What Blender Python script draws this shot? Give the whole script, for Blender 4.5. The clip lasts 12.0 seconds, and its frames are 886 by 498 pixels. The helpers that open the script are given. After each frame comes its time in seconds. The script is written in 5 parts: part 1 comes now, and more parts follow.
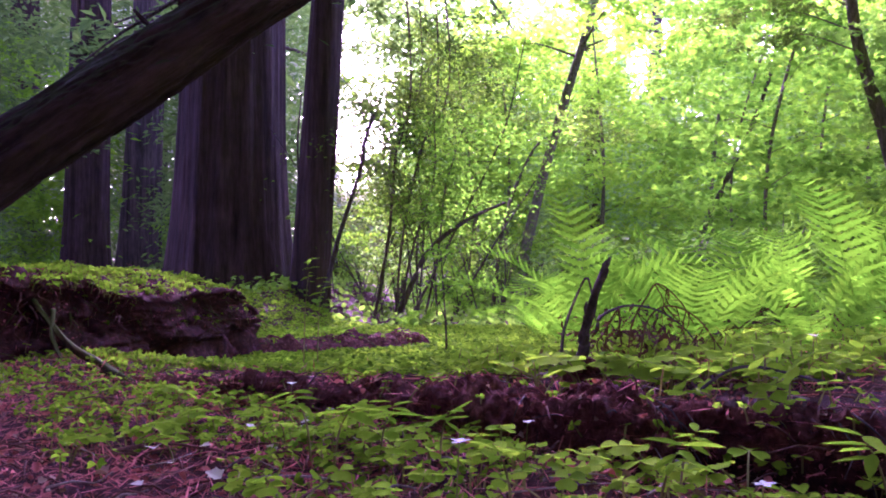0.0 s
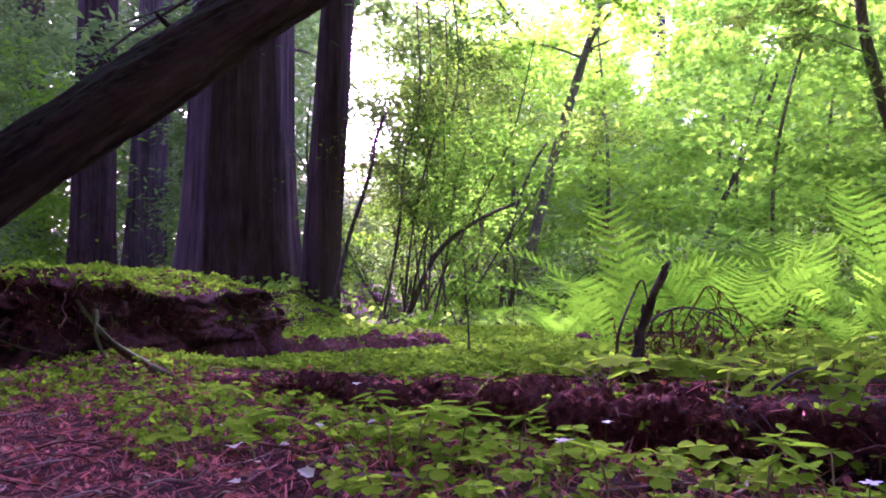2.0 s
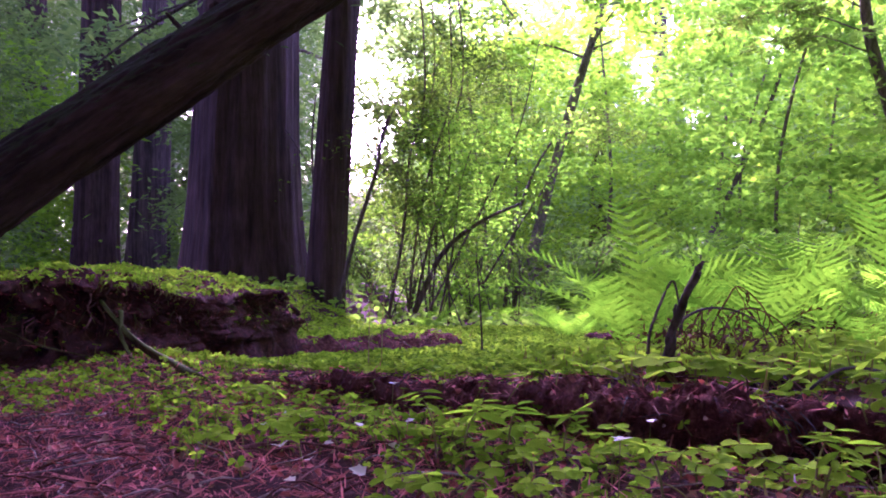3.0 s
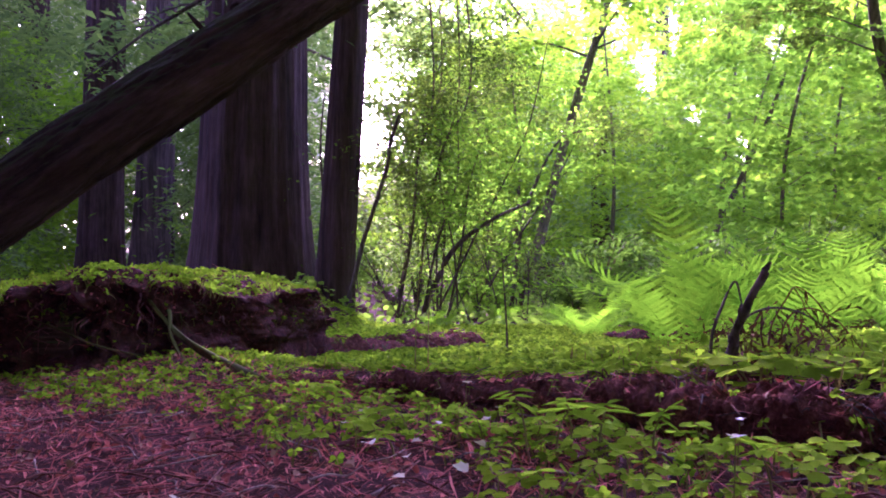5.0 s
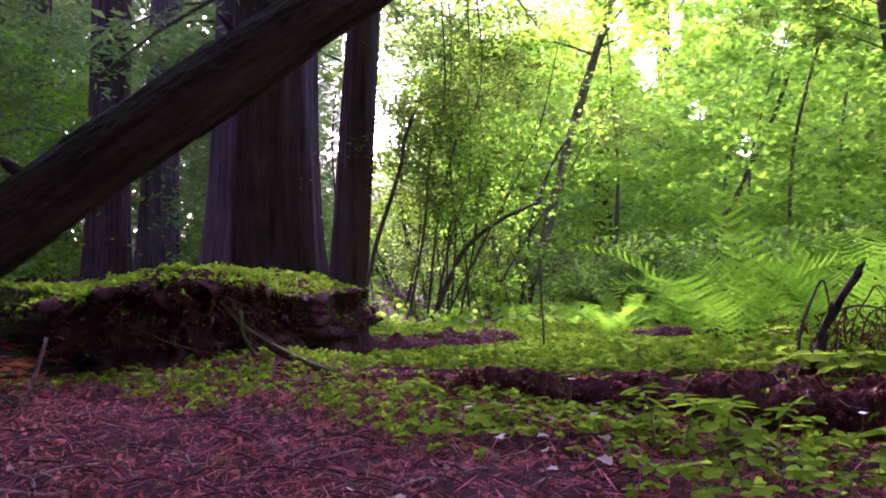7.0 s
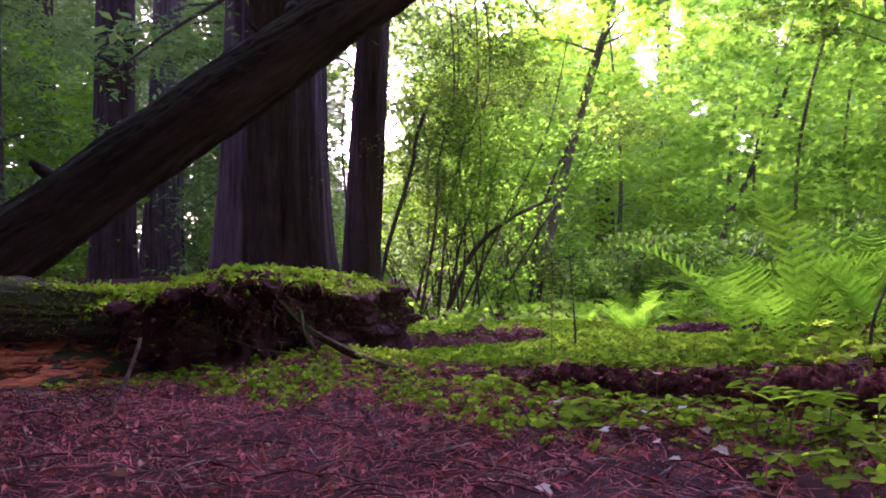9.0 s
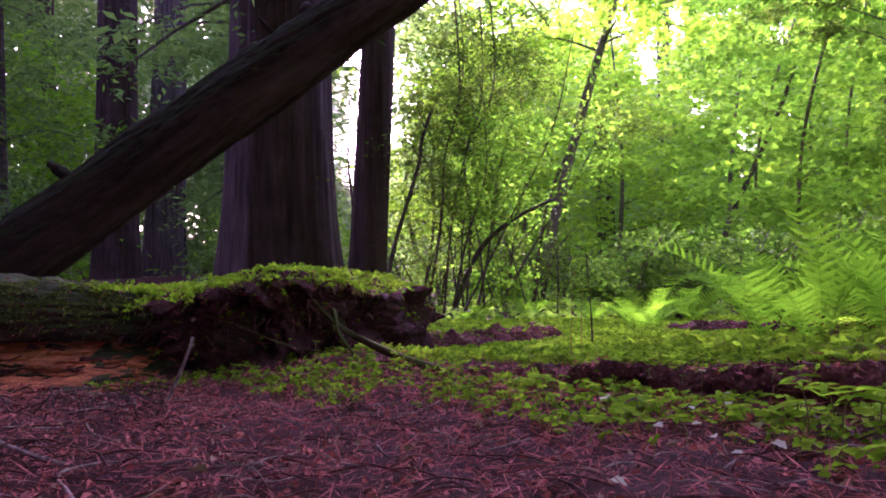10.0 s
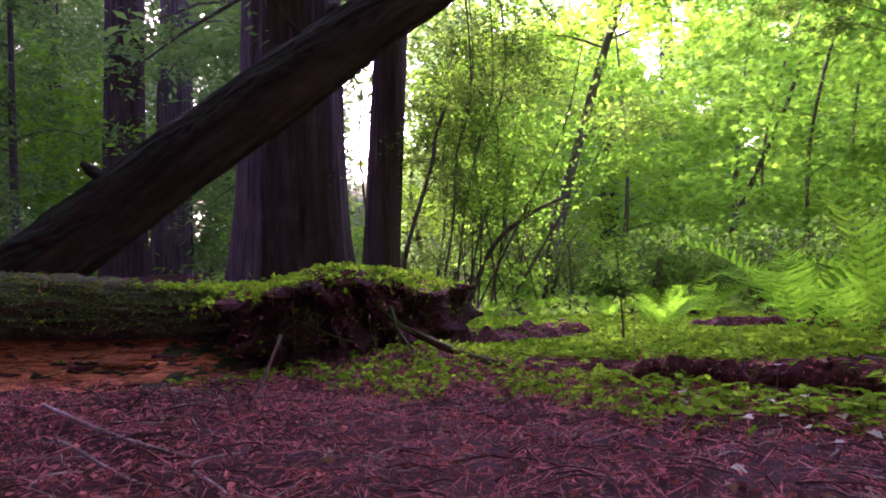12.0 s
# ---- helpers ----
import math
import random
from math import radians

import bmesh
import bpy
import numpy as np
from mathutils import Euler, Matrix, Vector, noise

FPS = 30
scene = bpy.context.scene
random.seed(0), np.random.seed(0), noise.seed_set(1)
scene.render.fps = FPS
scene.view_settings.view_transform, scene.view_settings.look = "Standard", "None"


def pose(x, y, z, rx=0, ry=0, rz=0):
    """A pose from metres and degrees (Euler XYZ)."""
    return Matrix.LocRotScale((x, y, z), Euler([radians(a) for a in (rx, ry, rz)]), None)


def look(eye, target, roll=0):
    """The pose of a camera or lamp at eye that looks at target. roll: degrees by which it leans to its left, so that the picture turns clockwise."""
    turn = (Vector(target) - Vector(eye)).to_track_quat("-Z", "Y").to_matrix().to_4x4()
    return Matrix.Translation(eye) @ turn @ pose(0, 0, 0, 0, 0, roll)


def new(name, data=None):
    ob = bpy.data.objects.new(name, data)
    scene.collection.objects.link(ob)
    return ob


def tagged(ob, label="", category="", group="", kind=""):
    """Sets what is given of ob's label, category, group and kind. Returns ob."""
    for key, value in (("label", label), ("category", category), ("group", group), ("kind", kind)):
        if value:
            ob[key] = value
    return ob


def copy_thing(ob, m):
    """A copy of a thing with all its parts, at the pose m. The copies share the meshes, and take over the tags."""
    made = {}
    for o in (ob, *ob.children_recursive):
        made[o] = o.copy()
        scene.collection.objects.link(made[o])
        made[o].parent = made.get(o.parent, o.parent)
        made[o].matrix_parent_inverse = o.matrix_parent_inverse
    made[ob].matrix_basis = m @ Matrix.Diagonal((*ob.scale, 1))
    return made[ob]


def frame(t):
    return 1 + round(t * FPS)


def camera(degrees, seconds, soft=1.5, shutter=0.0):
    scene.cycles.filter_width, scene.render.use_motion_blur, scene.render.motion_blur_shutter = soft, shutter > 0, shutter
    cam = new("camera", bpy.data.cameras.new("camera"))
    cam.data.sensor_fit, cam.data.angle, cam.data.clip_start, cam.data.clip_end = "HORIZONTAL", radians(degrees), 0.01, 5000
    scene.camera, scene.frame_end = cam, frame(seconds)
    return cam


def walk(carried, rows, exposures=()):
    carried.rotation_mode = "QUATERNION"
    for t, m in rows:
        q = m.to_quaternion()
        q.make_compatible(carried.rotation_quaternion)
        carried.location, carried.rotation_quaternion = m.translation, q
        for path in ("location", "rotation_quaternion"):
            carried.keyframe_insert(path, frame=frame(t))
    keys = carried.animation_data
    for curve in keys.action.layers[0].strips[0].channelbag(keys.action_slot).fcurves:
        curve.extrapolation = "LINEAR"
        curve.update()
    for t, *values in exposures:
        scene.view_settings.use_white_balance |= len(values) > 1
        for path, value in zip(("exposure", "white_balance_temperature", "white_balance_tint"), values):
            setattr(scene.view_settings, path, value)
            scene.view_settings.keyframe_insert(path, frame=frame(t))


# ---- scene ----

cam = camera(60.0, 12.0, soft=1.85)
PATH = [
    (0, (0.7120, 0.0087, 0.3308), (0.5731, 2.0036, 0.3649), -0.59),
    (0.5, (0.6850, 0.0012, 0.3321), (0.5465, 1.9961, 0.3665), -0.52),
    (1, (0.6546, -0.0046, 0.3333), (0.5150, 1.9902, 0.3679), -0.53),
    (1.5, (0.6242, -0.0130, 0.3351), (0.4825, 1.9817, 0.3695), -0.52),
    (2, (0.5915, -0.0235, 0.3360), (0.4487, 1.9711, 0.3714), -0.48),
    (2.5, (0.5551, -0.0347, 0.3373), (0.4120, 1.9599, 0.3729), -0.51),
    (3, (0.5216, -0.0440, 0.3381), (0.3770, 1.9504, 0.3737), -0.52),
    (5, (0.3734, -0.0815, 0.3440), (0.2299, 1.9131, 0.3763), -0.52),
    (5.5, (0.3212, -0.0983, 0.3467), (0.1790, 1.8964, 0.3773), -0.55),
    (6, (0.2625, -0.1152, 0.3493), (0.1214, 1.8796, 0.3782), -0.59),
    (6.5, (0.2059, -0.1322, 0.3520), (0.0656, 1.8627, 0.3793), -0.70),
    (7, (0.1509, -0.1477, 0.3531), (0.0114, 1.8472, 0.3798), -0.73),
    (9, (-0.0415, -0.2096, 0.3590), (-0.1784, 1.7856, 0.3815), -1.21),
    (9.5, (-0.0941, -0.2305, 0.3618), (-0.2297, 1.7648, 0.3827), -1.35),
    (10, (-0.1508, -0.2543, 0.3648), (-0.2851, 1.7411, 0.3838), -1.38),
    (10.5, (-0.2038, -0.2738, 0.3675), (-0.3373, 1.7217, 0.3850), -1.41),
    (11, (-0.2537, -0.2946, 0.3707), (-0.3880, 1.7008, 0.3853), -1.53),
    (11.5, (-0.2982, -0.3164, 0.3735), (-0.4343, 1.6789, 0.3862), -1.61),
    (12, (-0.3394, -0.3304, 0.3759), (-0.4759, 1.6649, 0.3874), -1.63),
]
walk(cam, [(t, look(eye, target, roll)) for t, eye, target, roll in PATH],
     exposures=[(0.0, 4.46, 5500, 124), (3.0, 4.43, 5550, 122), (6.0, 4.28, 5700, 113), (12.0, 4.16, 5850, 107)])

# ---- light: a low sun behind the trees, and the sky ----
SUN_AZ, SUN_EL = -11.5, 28.0
world = bpy.data.worlds.new("world")
scene.world = world
world.use_nodes = True
wn = world.node_tree.nodes
sky = wn.new("ShaderNodeTexSky")
sky.sky_type = 'NISHITA'
sky.sun_disc = False
sky.sun_elevation, sky.sun_rotation = radians(SUN_EL), radians(SUN_AZ)
sky.air_density, sky.dust_density, sky.ozone_density = 1.0, 2.0, 1.0
wn["Background"].inputs["Strength"].default_value = 0.15
world.node_tree.links.new(sky.outputs["Color"], wn["Background"].inputs["Color"])
sun = new("sun", bpy.data.lights.new("sun", "SUN"))
sun.data.energy, sun.data.angle, sun.data.color = 3.0, radians(1.0), (1.0, 0.9, 0.75)
az, el = radians(SUN_AZ), radians(SUN_EL)
sun_way = Vector((math.sin(az) * math.cos(el), math.cos(az) * math.cos(el), math.sin(el)))
sun.matrix_world = look(sun_way * 60, (0, 0, 0))


# ---- materials ----
def nodes_of(name, rough=0.8):
    m = bpy.data.materials.new(name)
    m.use_nodes = True
    nt = m.node_tree
    b = nt.nodes["Principled BSDF"]
    b.inputs["Roughness"].default_value = rough
    b.inputs["Specular IOR Level"].default_value = 0.1
    return m, nt, b


def ramp(nt, source, stops):
    r = nt.nodes.new("ShaderNodeValToRGB")
    el_ = r.color_ramp.elements
    el_[0].position, el_[0].color = stops[0][0], (*stops[0][1], 1)
    el_[1].position, el_[1].color = stops[-1][0], (*stops[-1][1], 1)
    for p, c in stops[1:-1]:
        e = el_.new(p)
        e.color = (*c, 1)
    nt.links.new(source, r.inputs[0])
    return r.outputs[0]


def tex(nt, scale, detail=4.0, stretch=(1, 1, 1), rough=0.6):
    co = nt.nodes.new("ShaderNodeTexCoord")
    mp = nt.nodes.new("ShaderNodeMapping")
    mp.inputs["Scale"].default_value = stretch
    nt.links.new(co.outputs["Object"], mp.inputs["Vector"])
    n = nt.nodes.new("ShaderNodeTexNoise")
    n.inputs["Scale"].default_value = scale
    n.inputs["Detail"].default_value = detail
    n.inputs["Roughness"].default_value = rough
    nt.links.new(mp.outputs[0], n.inputs["Vector"])
    return n.outputs["Fac"]


def mix(nt, fac, a, b, mode='MIX'):
    m = nt.nodes.new("ShaderNodeMix")
    m.data_type, m.blend_type = 'RGBA', mode
    for sock, v in ((m.inputs[0], fac), (m.inputs[6], a), (m.inputs[7], b)):
        if hasattr(v, "links"):
            nt.links.new(v, sock)
        elif isinstance(v, tuple):
            sock.default_value = (*v, 1)
        else:
            sock.default_value = v
    return m.outputs[2]


def bump(nt, b, height, strength, dist):
    n = nt.nodes.new("ShaderNodeBump")
    n.inputs["Strength"].default_value, n.inputs["Distance"].default_value = strength, dist
    nt.links.new(height, n.inputs["Height"])
    nt.links.new(n.outputs[0], b.inputs["Normal"])


def mat_leaf(name, dark, light, through_light=0.5, gloss=0.5):
    """A leaf: its colour runs from dark to light leaf by leaf, and light comes through it."""
    m, nt, b = nodes_of(name, max(gloss, 0.85))
    b.inputs["Specular IOR Level"].default_value = 0.02
    g = nt.nodes.new("ShaderNodeNewGeometry")
    info = nt.nodes.new("ShaderNodeObjectInfo")
    add = nt.nodes.new("ShaderNodeMath")
    add.operation = 'ADD'
    nt.links.new(g.outputs["Random Per Island"], add.inputs[0])
    nt.links.new(info.outputs["Random"], add.inputs[1])
    half = nt.nodes.new("ShaderNodeMath")
    half.operation = 'PINGPONG'
    half.inputs[1].default_value = 1.0
    nt.links.new(add.outputs[0], half.inputs[0])
    mid = tuple((p + q) / 2 for p, q in zip(dark, light))
    col = ramp(nt, half.outputs[0], [(0.0, dark), (0.5, mid), (1.0, light)])
    grain = ramp(nt, tex(nt, 60.0, 2.0), [(0.3, (0.75, 0.78, 0.7)), (0.7, (1.1, 1.08, 1.0))])
    col = mix(nt, 0.6, col, grain, 'MULTIPLY')
    nt.links.new(col, b.inputs["Base Color"])
    t = nt.nodes.new("ShaderNodeBsdfTranslucent")
    warm = mix(nt, 1.0, col, (1.25, 1.3, 0.7), 'MULTIPLY')
    nt.links.new(warm, t.inputs["Color"])
    s = nt.nodes.new("ShaderNodeMixShader")
    s.inputs[0].default_value = through_light
    nt.links.new(b.outputs[0], s.inputs[1])
    nt.links.new(t.outputs[0], s.inputs[2])
    nt.links.new(s.outputs[0], nt.nodes["Material Output"].inputs[0])
    return m


def mat_bark(name, dark, light, fine=30.0, flat=0.12, depth=0.02, moss=None, along="z"):
    """Fibrous bark, drawn out along the object's z (or x), broken up by patches and fine shreds."""
    m, nt, b = nodes_of(name, 0.9)
    way = (lambda f: (1, 1, f)) if along == "z" else (lambda f: (f, 1, 1))
    furrow = tex(nt, fine, 6.0, way(flat))
    shreds = tex(nt, fine * 3.3, 5.0, way(flat * 2.2), 0.7)
    blot = tex(nt, 1.3, 3.0)
    patches = tex(nt, fine * 0.45, 5.0, way(0.5), 0.7)
    col = ramp(nt, furrow, [(0.3, dark), (0.7, light)])
    col = mix(nt, 0.65, col, ramp(nt, shreds, [(0.32, (0.5, 0.5, 0.52)), (0.5, (1.0, 1.0, 1.0)), (0.72, (1.5, 1.45, 1.4))]), 'MULTIPLY')
    col = mix(nt, 0.6, col, ramp(nt, patches, [(0.35, (0.6, 0.58, 0.58)), (0.65, (1.25, 1.25, 1.25))]), 'MULTIPLY')
    col = mix(nt, 0.5, col, ramp(nt, blot, [(0.3, (0.55, 0.5, 0.5)), (0.7, (1.2, 1.15, 1.1))]), 'MULTIPLY')
    if moss:
        g = nt.nodes.new("ShaderNodeNewGeometry")
        sep = nt.nodes.new("ShaderNodeSeparateXYZ")
        nt.links.new(g.outputs["Normal"], sep.inputs[0])
        add = nt.nodes.new("ShaderNodeMath")
        add.operation = 'MULTIPLY_ADD'
        add.inputs[1].default_value = 0.9
        nt.links.new(sep.outputs["Z"], add.inputs[0])
        nt.links.new(tex(nt, 9.0, 5.0), add.inputs[2])
        col = mix(nt, ramp(nt, add.outputs[0], [(0.75, (0, 0, 0)), (1.15, (1, 1, 1))]), col, moss)
    nt.links.new(col, b.inputs["Base Color"])
    rise = nt.nodes.new("ShaderNodeMath")
    rise.operation = 'MULTIPLY_ADD'
    rise.inputs[1].default_value = 0.45
    nt.links.new(shreds, rise.inputs[0])
    nt.links.new(furrow, rise.inputs[2])
    bump(nt, b, rise.outputs[0], 0.9, depth)
    return m


def mat_earth(name, stops, fine=40.0, depth=0.02):
    m, nt, b = nodes_of(name, 0.95)
    col = ramp(nt, tex(nt, fine, 8.0, rough=0.7), stops)
    col = mix(nt, 0.7, col, ramp(nt, tex(nt, 2.2, 4.0), [(0.3, (0.5, 0.5, 0.5)), (0.7, (1.25, 1.2, 1.15))]), 'MULTIPLY')
    nt.links.new(col, b.inputs["Base Color"])
    bump(nt, b, tex(nt, fine * 0.7, 8.0, rough=0.75), 1.0, depth)
    return m


REDWOOD = mat_bark("redwood_bark", (0.022, 0.013, 0.011), (0.085, 0.05, 0.043), 9.0, 0.04, 0.04)
GREYBARK = mat_bark("grey_redwood_bark", (0.03, 0.021, 0.019), (0.13, 0.094, 0.085), 9.0, 0.04, 0.05)
DEADWOOD = mat_bark("fallen_log_bark", (0.012, 0.007, 0.006), (0.075, 0.042, 0.034), 8.0, 0.1, 0.06, moss=(0.028, 0.034, 0.013))
STEMBARK = mat_bark("stem_bark", (0.03, 0.024, 0.02), (0.12, 0.095, 0.08), 25.0, 0.3, 0.006)
MOSSBARK = mat_bark("mossy_bark", (0.05, 0.045, 0.03), (0.16, 0.14, 0.09), 22.0, 0.3, 0.01, moss=(0.09, 0.12, 0.03))
TWIG = mat_bark("twig_wood", (0.09, 0.06, 0.045), (0.42, 0.33, 0.27), 60.0, 0.3, 0.003)
LITTERTWIG = mat_bark("dead_twig", (0.045, 0.016, 0.011), (0.22, 0.09, 0.065), 60.0, 0.3, 0.003)
ROOTBARK = mat_bark("root_bark", (0.02, 0.01, 0.004), (0.13, 0.075, 0.03), 40.0, 0.3, 0.008, moss=(0.06, 0.075, 0.015), along="x")
ROTTEN = mat_bark("rotten_log", (0.018, 0.01, 0.007), (0.11, 0.06, 0.035), 18.0, 0.25, 0.03, moss=(0.032, 0.044, 0.011), along="x")
ORANGE = mat_bark("rotten_heartwood", (0.07, 0.015, 0.005), (0.85, 0.25, 0.07), 45.0, 0.35, 0.02, along="x")
REDROT = mat_earth("red_rotten_wood", [(0.3, (0.03, 0.009, 0.007)), (0.52, (0.14, 0.042, 0.032)), (0.78, (0.38, 0.14, 0.1))], 60.0)
SOIL = mat_earth("root_soil", [(0.3, (0.022, 0.007, 0.006)), (0.55, (0.085, 0.025, 0.019)), (0.8, (0.28, 0.088, 0.066))], 45.0, 0.03)
DUFF = mat_earth("forest_floor", [(0.3, (0.013, 0.0038, 0.0034)), (0.55, (0.06, 0.0155, 0.0125)), (0.75, (0.15, 0.04, 0.034))], 55.0)
LITTER = mat_leaf("dead_needle", (0.02, 0.005, 0.003), (0.6, 0.172, 0.145), 0.1, 0.6)
SILVER = mat_leaf("silvery_dead_leaf", (0.3, 0.28, 0.22), (0.52, 0.49, 0.4), 0.2, 0.45)
PALE = mat_leaf("pale_dead_leaf", (0.1, 0.045, 0.03), (0.34, 0.21, 0.15), 0.15, 0.4)
SORREL = mat_leaf("sorrel_leaf", (0.04, 0.13, 0.003), (0.2, 0.42, 0.006), 0.55, 0.65)
SORREL_STEM = mat_leaf("sorrel_stem", (0.12, 0.12, 0.04), (0.2, 0.18, 0.06), 0.2)
FERN = mat_leaf("fern_frond", (0.055, 0.25, 0.003), (0.145, 0.44, 0.005), 0.55, 0.65)
DEADFERN = mat_leaf("dead_frond", (0.03, 0.014, 0.009), (0.13, 0.07, 0.038), 0.1, 0.8)
MAPLE = mat_leaf("maple_leaf", (0.075, 0.26, 0.008), (0.2, 0.44, 0.011), 0.6, 0.5)
BROAD = mat_leaf("understorey_leaf", (0.038, 0.175, 0.012), (0.12, 0.35, 0.015), 0.58, 0.5)
BAY = mat_leaf("bay_leaf", (0.026, 0.085, 0.016), (0.1, 0.21, 0.022), 0.32, 0.35)
CONIFER = mat_leaf("redwood_needles", (0.04, 0.11, 0.038), (0.12, 0.25, 0.065), 0.4, 0.6)
# far leaves: distance haze is put into these two colours
FARGREEN = mat_leaf("haze_toned_green_leaf", (0.075, 0.2, 0.068), (0.185, 0.37, 0.12), 0.58, 0.6)
HAZY = mat_leaf("haze_paled_leaf", (0.15, 0.2, 0.15), (0.34, 0.4, 0.3), 0.4, 0.6)
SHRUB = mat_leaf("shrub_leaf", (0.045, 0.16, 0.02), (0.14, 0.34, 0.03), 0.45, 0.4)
# a darker shrub leaf, with shade put into its colour
SHADE = mat_leaf("shade_toned_shrub_leaf", (0.016, 0.07, 0.009), (0.055, 0.17, 0.016), 0.35, 0.5)
MOSS = mat_leaf("moss_tuft", (0.04, 0.07, 0.015), (0.13, 0.17, 0.03), 0.3, 0.8)
PETAL = mat_leaf("petal", (0.7, 0.62, 0.68), (0.8, 0.75, 0.8), 0.4, 0.5)


# ---- shape tools ----
rng = np.random.default_rng(7)
LATTICE = rng.random((64, 64))


def vn(x, y, seed=0):
    """Smooth value noise, 0 to 1."""
    x, y = np.asarray(x, float) + 17.3 * seed, np.asarray(y, float) + 5.9 * seed
    i, j = np.floor(x).astype(int), np.floor(y).astype(int)
    u, v = x - i, y - j
    u, v = u * u * (3 - 2 * u), v * v * (3 - 2 * v)
    g = lambda a, b: LATTICE[a % 64, b % 64]  # noqa: E731
    return (g(i, j) * (1 - u) + g(i + 1, j) * u) * (1 - v) + (g(i, j + 1) * (1 - u) + g(i + 1, j + 1) * u) * v


def fbm(x, y, octaves=4, seed=0):
    out, amp, total = 0.0, 1.0, 0.0
    for k in range(octaves):
        out = out + amp * vn(np.asarray(x) * 2 ** k, np.asarray(y) * 2 ** k, seed + k)
        total, amp = total + amp, amp * 0.55
    return out / total


def mesh_of(name, V, F, material, smooth=True):
    V, F = np.asarray(V, np.float32), np.asarray(F, np.int32)
    me = bpy.data.meshes.new(name)
    me.vertices.add(len(V))
    me.vertices.foreach_set("co", V.ravel())
    me.loops.add(F.size)
    me.loops.foreach_set("vertex_index", F.ravel())
    me.polygons.add(len(F))
    me.polygons.foreach_set("loop_start", np.arange(len(F), dtype=np.int32) * F.shape[1])
    me.polygons.foreach_set("use_smooth", np.full(len(F), smooth))
    me.update(calc_edges=True)
    me.validate()
    me.materials.append(material)
    return me


def join(pieces):
    V, F, n = [], [], 0
    for v, f in pieces:
        V.append(v), F.append(np.asarray(f) + n)
        n += len(v)
    return np.concatenate(V), np.concatenate(F)


def part(name, shape, material, parent=None, label="", smooth=True):
    data = shape if isinstance(shape, bpy.types.Mesh) else mesh_of(name, *shape, material, smooth)
    ob = new(name, data)
    ob.parent = parent
    return tagged(ob, label)


def thing(name, label, category, at=(0, 0, 0), group="", kind=""):
    ob = new(name)
    ob.empty_display_size = 0.1
    ob.matrix_basis = Matrix.Translation(at)
    return tagged(ob, label, category, group, kind)


def curve_points(pts, n):
    """A smooth line of n points through a few (Catmull-Rom)."""
    p = np.asarray(pts, float)
    p = np.vstack([2 * p[0] - p[1], p, 2 * p[-1] - p[-2]])
    t = np.linspace(0, len(pts) - 1, n)
    i = np.minimum(t.astype(int), len(pts) - 2)
    u = (t - i)[:, None]
    a, b, c, d = p[i], p[i + 1], p[i + 2], p[i + 3]
    return 0.5 * (2 * b + (c - a) * u + (2 * a - 5 * b + 4 * c - d) * u ** 2 + (3 * b - a - 3 * c + d) * u ** 3)


def tube(pts, r0, r1, seg=8, n=16, rough=0.12, seed=0, tip=True):
    """A tapered, uneven round bar along a line."""
    c = curve_points(pts, n)
    d = np.gradient(c, axis=0)
    d /= np.linalg.norm(d, axis=1)[:, None]
    ref = np.where(np.abs(d[:, 2:3]) > 0.9, [[1.0, 0, 0]], [[0, 0, 1.0]])
    s = np.cross(d, ref)
    s /= np.linalg.norm(s, axis=1)[:, None]
    q = np.cross(s, d)
    a = np.arange(seg) * 2 * np.pi / seg
    k = np.linspace(0, 1, n)
    r = (r0 + (r1 - r0) * k)[:, None] * (1 + rough * (2 * vn(np.cos(a)[None] * 1.7 + 9 + k[:, None] * 6, np.sin(a)[None] * 1.7 + 9 + k[:, None] * 3, seed) - 1))
    V = c[:, None] + r[..., None] * (np.cos(a)[None, :, None] * s[:, None] + np.sin(a)[None, :, None] * q[:, None])
    V = V.reshape(-1, 3)
    i, j = np.meshgrid(np.arange(n - 1), np.arange(seg), indexing="ij")
    F = np.stack([i * seg + j, i * seg + (j + 1) % seg, (i + 1) * seg + (j + 1) % seg, (i + 1) * seg + j], -1).reshape(-1, 4)
    caps = len(V)
    V = np.vstack([V, c[0], c[-1] + d[-1] * r1 * 0.5])
    j = np.arange(seg)
    F0 = np.stack([(j + 1) % seg, j, np.full(seg, caps)], -1)
    b = (n - 1) * seg
    F1 = np.stack([b + j, b + (j + 1) % seg, np.full(seg, caps + 1)], -1)
    T = np.vstack([F[:, [0, 1, 2]], F[:, [0, 2, 3]], F0, F1])
    return V, T


SPEAR = ([(0, 0), (-0.09, 0.14), (-0.15, 0.38), (-0.11, 0.7), (0, 1), (0.11, 0.7), (0.15, 0.38), (0.09, 0.14)], [(0, k + 1, k) for k in range(1, 7)])
LANCE = ([(0, 0), (-0.17, 0.45), (0, 1), (0.17, 0.45)], [(0, 3, 2), (0, 2, 1)])
OVAL = ([(0, 0), (-0.3, 0.35), (-0.24, 0.72), (0, 1), (0.24, 0.72), (0.3, 0.35)], [(0, 5, 4), (0, 4, 3), (0, 3, 2), (0, 2, 1)])
PALM = ([(0, 0), (-0.6, 0.2), (-0.25, 0.4), (-0.45, 0.85), (-0.12, 0.65), (0, 1.1), (0.12, 0.65), (0.45, 0.85), (0.25, 0.4), (0.6, 0.2)],
        [(0, k + 1, k) for k in range(1, 9)])
